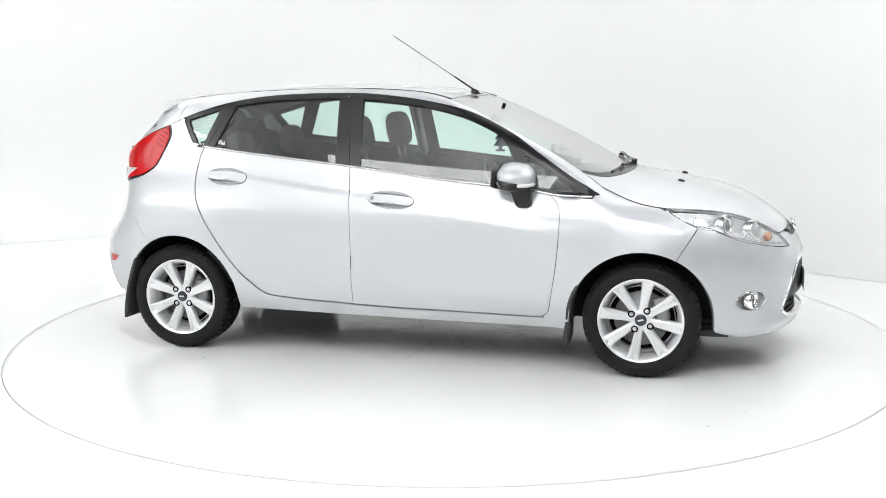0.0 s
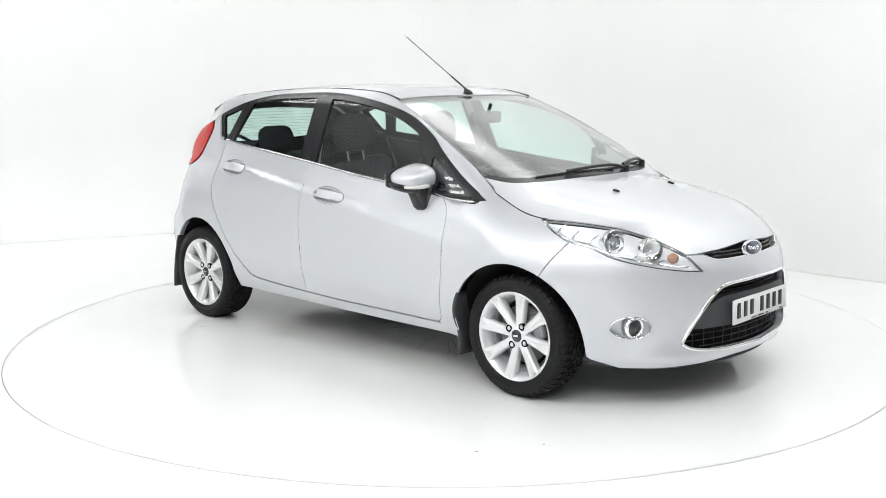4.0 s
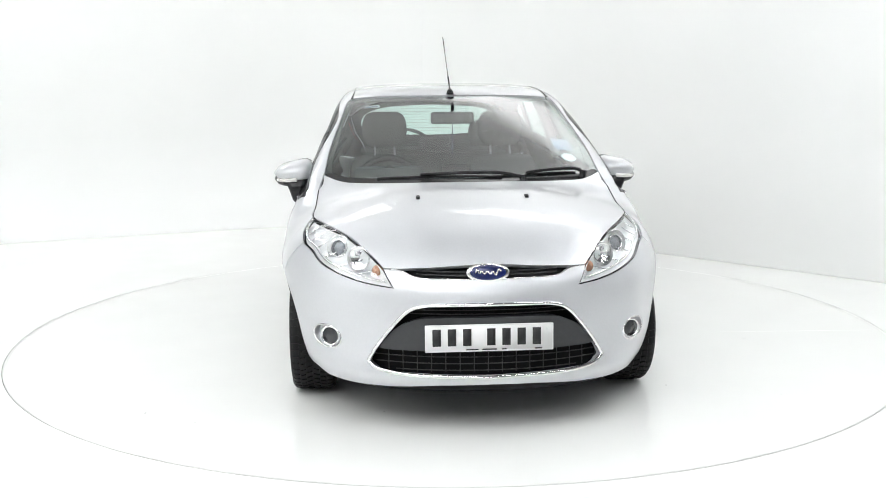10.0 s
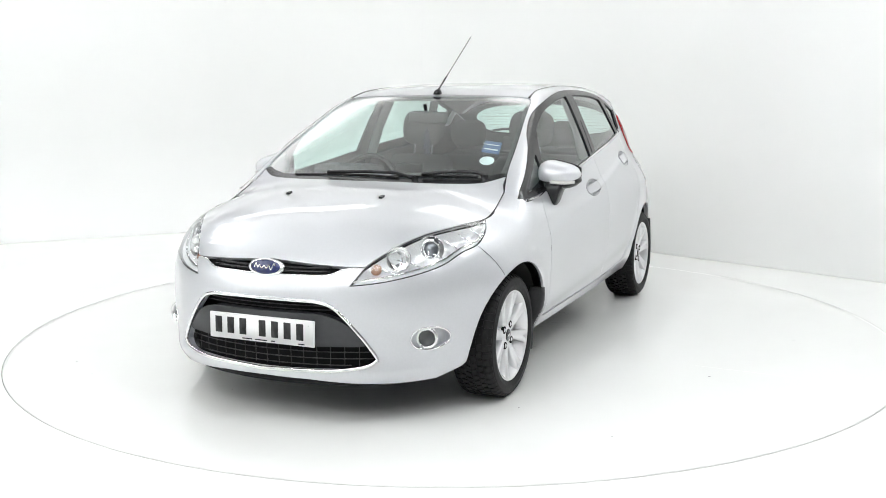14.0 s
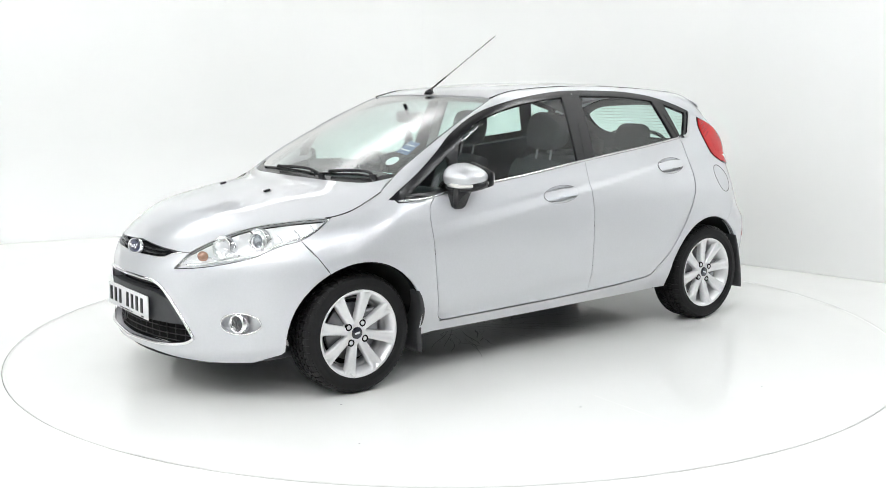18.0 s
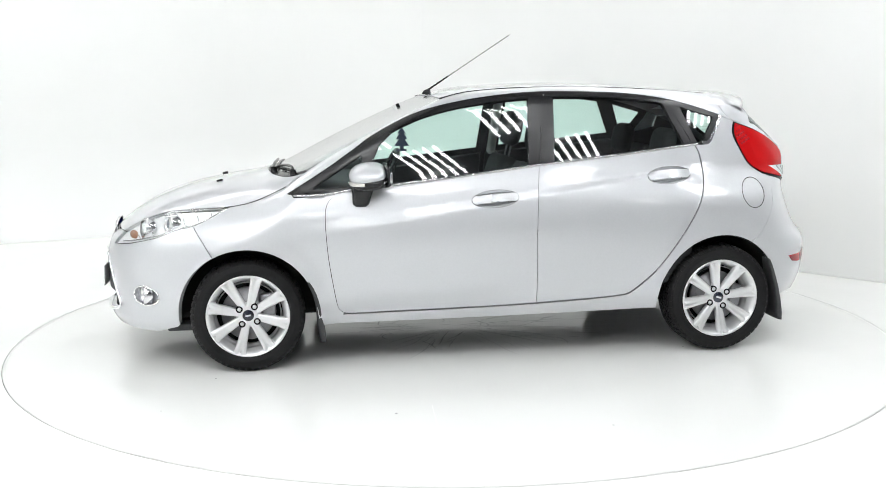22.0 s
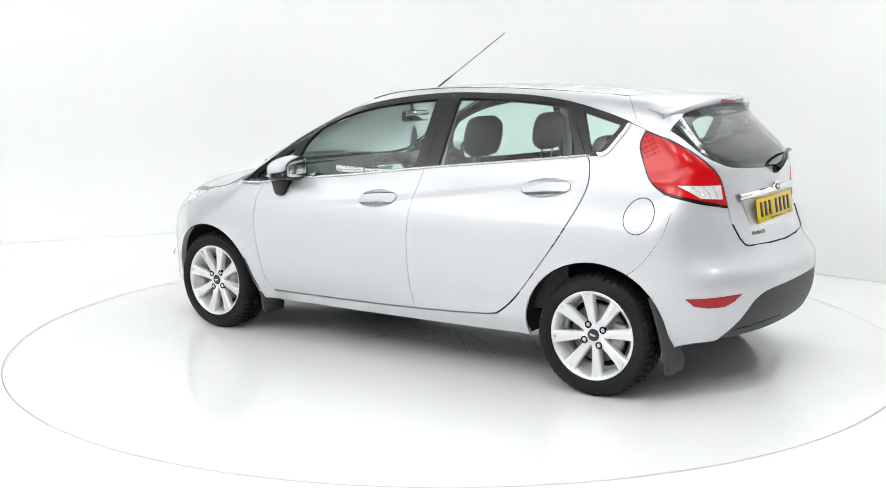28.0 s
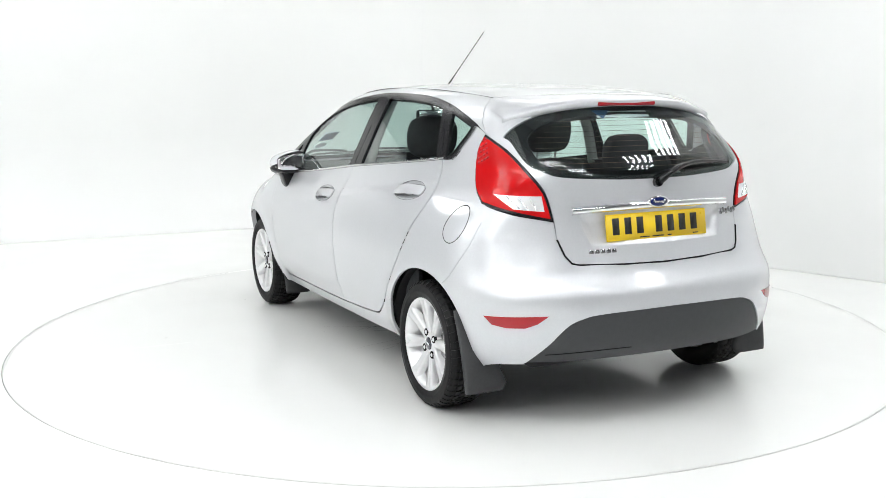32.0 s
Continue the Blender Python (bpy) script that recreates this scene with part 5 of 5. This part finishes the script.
        for nm, prof, mat in (("nut_socket", [(0.0105, 0.0705), (0.012, 0.0742), (0.0155, 0.0745), (0.0175, 0.072), (0.018, 0.062)], GAP), ("wheel_nut", [(0.0, 0.0765), (0.007, 0.0760), (0.0095, 0.073), (0.010, 0.066)], ALLOY)):
            v, f = lathe(prof, n=14)
            raw(nm, [(p + 0.054 * math.cos(a), q, r + 0.054 * math.sin(a)) for p, q, r in v], f, mat, rim)
    w.matrix_basis = pose(x, y, HUB_Z, 0, 0, 0 if turn > 0 else 180) @ pose(0, 0, 0, 0, -spin, 0)
    return w


for sx in (1, -1):
    for sy in (1, -1):
        wheel(sx * HUB_X, sy * (HUB_Y - 0.078), sy, {(1, 1): -8.5, (-1, 1): 14.0, (1, -1): -13.0, (-1, -1): -1.5}[sx, sy])

# ---- mirrors, flaps, wipers, aerial ----
def door_mirror(side):
    o = new("door_mirror")
    o.parent = car
    secs, base = [], np.array((0.64, 0.855, 0.985))
    for t in np.linspace(-1, 1, 11):
        w = max(1 - abs(t) ** 3.2, 0.03) ** 0.5
        c = base + np.array((-0.012 - 0.025 * t * t * (t > 0), 0.106 * t, -0.004 - 0.008 * t))
        secs.append((c * (1, side, 1), 0.092 * w * (1.0 - 0.12 * t), 0.058 * w * (1 - 0.26 * t), (1, 0, -0.10), (0, 0, 1)))
    if side < 0:
        secs = secs[::-1]
    hull([(c + np.array((0.004, 0, 0.004)), a * 0.98, b * 0.96, ax, bx) for c, a, b, ax, bx in secs], "mirror_cap", PAINT, o, power=0.85)
    hull([(c + np.array((-0.004, 0, -0.026)), a * 0.95, b * 0.78, ax, bx) for c, a, b, ax, bx in secs], "mirror_base", TRIM, o, power=0.65)
    hull([(c + np.array((-0.084, 0, -0.002)), a * 0.14, b * 1.03, ax, bx) for c, a, b, ax, bx in secs[1:-1]], "mirror_frame", TRIM, o)
    hull([(c + np.array((-0.090, 0, 0.0)), a * 0.09, b * 0.82, ax, bx) for c, a, b, ax, bx in secs[1:-1]], "mirror_glass", CHROME, o)
    ind = [(c + np.array((0.004, 0.004 * side, -0.026)), a * 1.04, b * 0.24, ax, bx) for c, a, b, ax, bx in (secs[4:-1] if side > 0 else secs[1:-4])]
    hull(ind, "side_indicator", LENSW, o)
    arm = [((0.668, side * 0.842, 0.828), 0.026, 0.014, (1, 0, 0), (0, 1, 0)), ((0.668, side * 0.840, 0.842), 0.042, 0.026, (1, 0, 0), (0, 1, 0)), ((0.662, side * 0.842, 0.89), 0.050, 0.040, (1, 0, 0), (0, 1, 0)), ((0.655, side * 0.846, 0.945), 0.062, 0.060, (1, 0, 0), (0, 1, 0))]
    hull(arm, "mirror_arm", TRIM, o)


LENSW = material("indicator_lens", (0.72, 0.70, 0.68), 0.08, 0.3, coat=1.0)
door_mirror(1)
door_mirror(-1)

for side in (1, -1):
    for nm, cx, deep, top, low in (("front_mudflap", HUB_X, 0.18, 0.46, 0.130), ("rear_mudflap", -HUB_X, 0.21, 0.49, 0.150)):
        secs = []
        for t in np.linspace(0, 1, 11):
            z = top + (low - top) * t
            edge = cx - math.sqrt(ARCH_R ** 2 - max(z - HUB_Z, 0) ** 2)
            xx = edge - 0.006 - 0.022 * t * t
            outer = float(half_width(xx, max(z, 0.25))) + 0.004 - 0.012 * t * t
            if cx < 0:
                xx, outer = -1.574 - 0.03 * t + 0.055 * (1 - t) ** 2, 0.830 - 0.012 * t
            w = deep / 2 * (0.40 + 0.60 * t) * (0.85 if t == 1 else 1)
            secs.append(((xx, side * (outer - w), z), (0.011 + 0.010 * t) * (0.7 if t in (0, 1) else 1), w, (1, 0, 0.1), (0, 1, 0)))
        hull(secs, nm, MUD, car)
    bar("roof_ditch", [np.array(p) + (0, 0, 0.0005) for p in ROOF_SIDE], [max(0.0022, 0.0075 - 0.0008 * k) for k in range(len(ROOF_SIDE))], TRIM, car, sides=6, side=side)
    P = np.array(T((1.397, 0.25)))[0]
    part("washer_nozzle", box_bm((0.034, 0.018, 0.012), (P[0], side * P[1], P[2] + 0.004), 0.004, 2, pose(0, 0, 0, 0, 12, 0)), TRIM, car)
panel("cowl", both(list(reversed([tuple(p) for p in SCREEN_BASE])) + smooth(T((0.93, 0.66), (1.0, 0.56), (1.06, 0.37), (1.085, 0.17), (1.09, 0.0)), 5)), "top", TRIM, car, off=-0.001, lip=0.0, inset=0.001, step=0.03)
for nm, pts in (("wiper", [(1.105, 0.28), (1.10, 0.18), (1.09, 0.02), (1.085, -0.22), (1.065, -0.43)]), ("wiper", [(1.00, 0.60), (1.005, 0.56), (1.03, 0.45), (1.07, 0.30), (1.09, 0.13)])):
    w = new(nm)
    w.parent = car
    P = [np.array(p) + (0, 0, h) for p, h in zip(T(*pts), (0.012, 0.03, 0.028, 0.020, 0.012))]
    bar("wiper_arm", smooth(P[:4], 5), 0.008, TRIM, w)
    bar("wiper_blade", [np.array(p) + (-0.012, 0, 0.008) for p in smooth(T(*pts[1:]), 5)], 0.006, TRIM, w)
    bar("wiper_pivot", [P[0] - (0, 0, 0.02), P[0] + np.array((0, 0, 0.014))], 0.017, TRIM, w)
ant = new("aerial")
ant.parent = car
hull([((0.225, 0, 1.372), 0.028, 0.022, (1, 0, 0), (0, 1, 0)), ((0.22, 0, 1.392), 0.02, 0.016, (1, 0, 0), (0, 1, 0)), ((0.21, 0, 1.403), 0.010, 0.008, (1, 0, 0), (0, 1, 0))], "aerial_base", TRIM, ant)
tip = (-0.265, 0.0, 1.708)
b0 = np.array((0.21, 0, 1.40))
bar("aerial_mast", [b0 + (np.array(tip) - b0) * t for t in (0, 0.12, 0.24)], (0.0055, 0.005, 0.004), TRIM, ant, sides=8)
bar("aerial_rod", [b0 + (np.array(tip) - b0) * t for t in (0.24, 1.0)], 0.0022, TRIM, ant, sides=6)

# stickers inside the windscreen
def sticker(pts, mat, name, off):
    panel(name, T(*pts), "top", mat, windscreen, off=off, lip=0, inset=0, step=0.05)


sticker([(0.36, -0.40), (0.33, -0.40), (0.33, -0.48), (0.36, -0.485)], PAPER, "small_sticker", -0.007)
sticker([(0.355, -0.41), (0.345, -0.41), (0.345, -0.475), (0.355, -0.475)], STICKER, "sticker_band", -0.0055)
sticker([(0.80, 0.50), (0.70, 0.485), (0.70, 0.575), (0.80, 0.595)], STICKER, "permit_sticker", -0.008)
sticker([(0.775, 0.505), (0.765, 0.503), (0.765, 0.578), (0.775, 0.58)], PAPER, "sticker_band", -0.0065)
sticker([(0.735, 0.497), (0.728, 0.496), (0.728, 0.57), (0.735, 0.572)], PAPER, "sticker_band", -0.0065)
disc = [(0.86 + 0.033 * math.cos(a), 0.555 + 0.038 * math.sin(a)) for a in np.arange(0, 6.2, 0.4)]
sticker(disc, PAPER, "tax_disc", -0.008)
Pq = [(0.14, 1.315), (-0.14, 1.315), (-0.14, 1.288), (0.14, 1.288)]
panel("window_sticker", Q("rear", *Pq), "rear", PAPER, tailgate, off=-0.007, lip=0, inset=0)
panel("window_sticker", Q("rear", (0.15, 1.318), (0.06, 1.318), (0.115, 1.282)), "rear", STICKER, tailgate, off=-0.0055, lip=0, inset=0)


# ---- movement ----
def motions():
    turns = [-14.82, -28.76, -42.68, -56.57, -70.82, -85.01, -99.39, -113.83, -128.27, -142.71, -157.0, -171.2, -185.47, -199.94, -214.42, -228.81, -243.2]
    walk(turntable, [(2.0 * i, pose(0, 0, 0, 0, 0, a)) for i, a in enumerate(turns)])
    walk(car, [(2.0 * i, pose(0, 0, 0, 0, 0, a) @ pose(-0.0773, -0.0238, 0)) for i, a in enumerate(turns)])


motions()
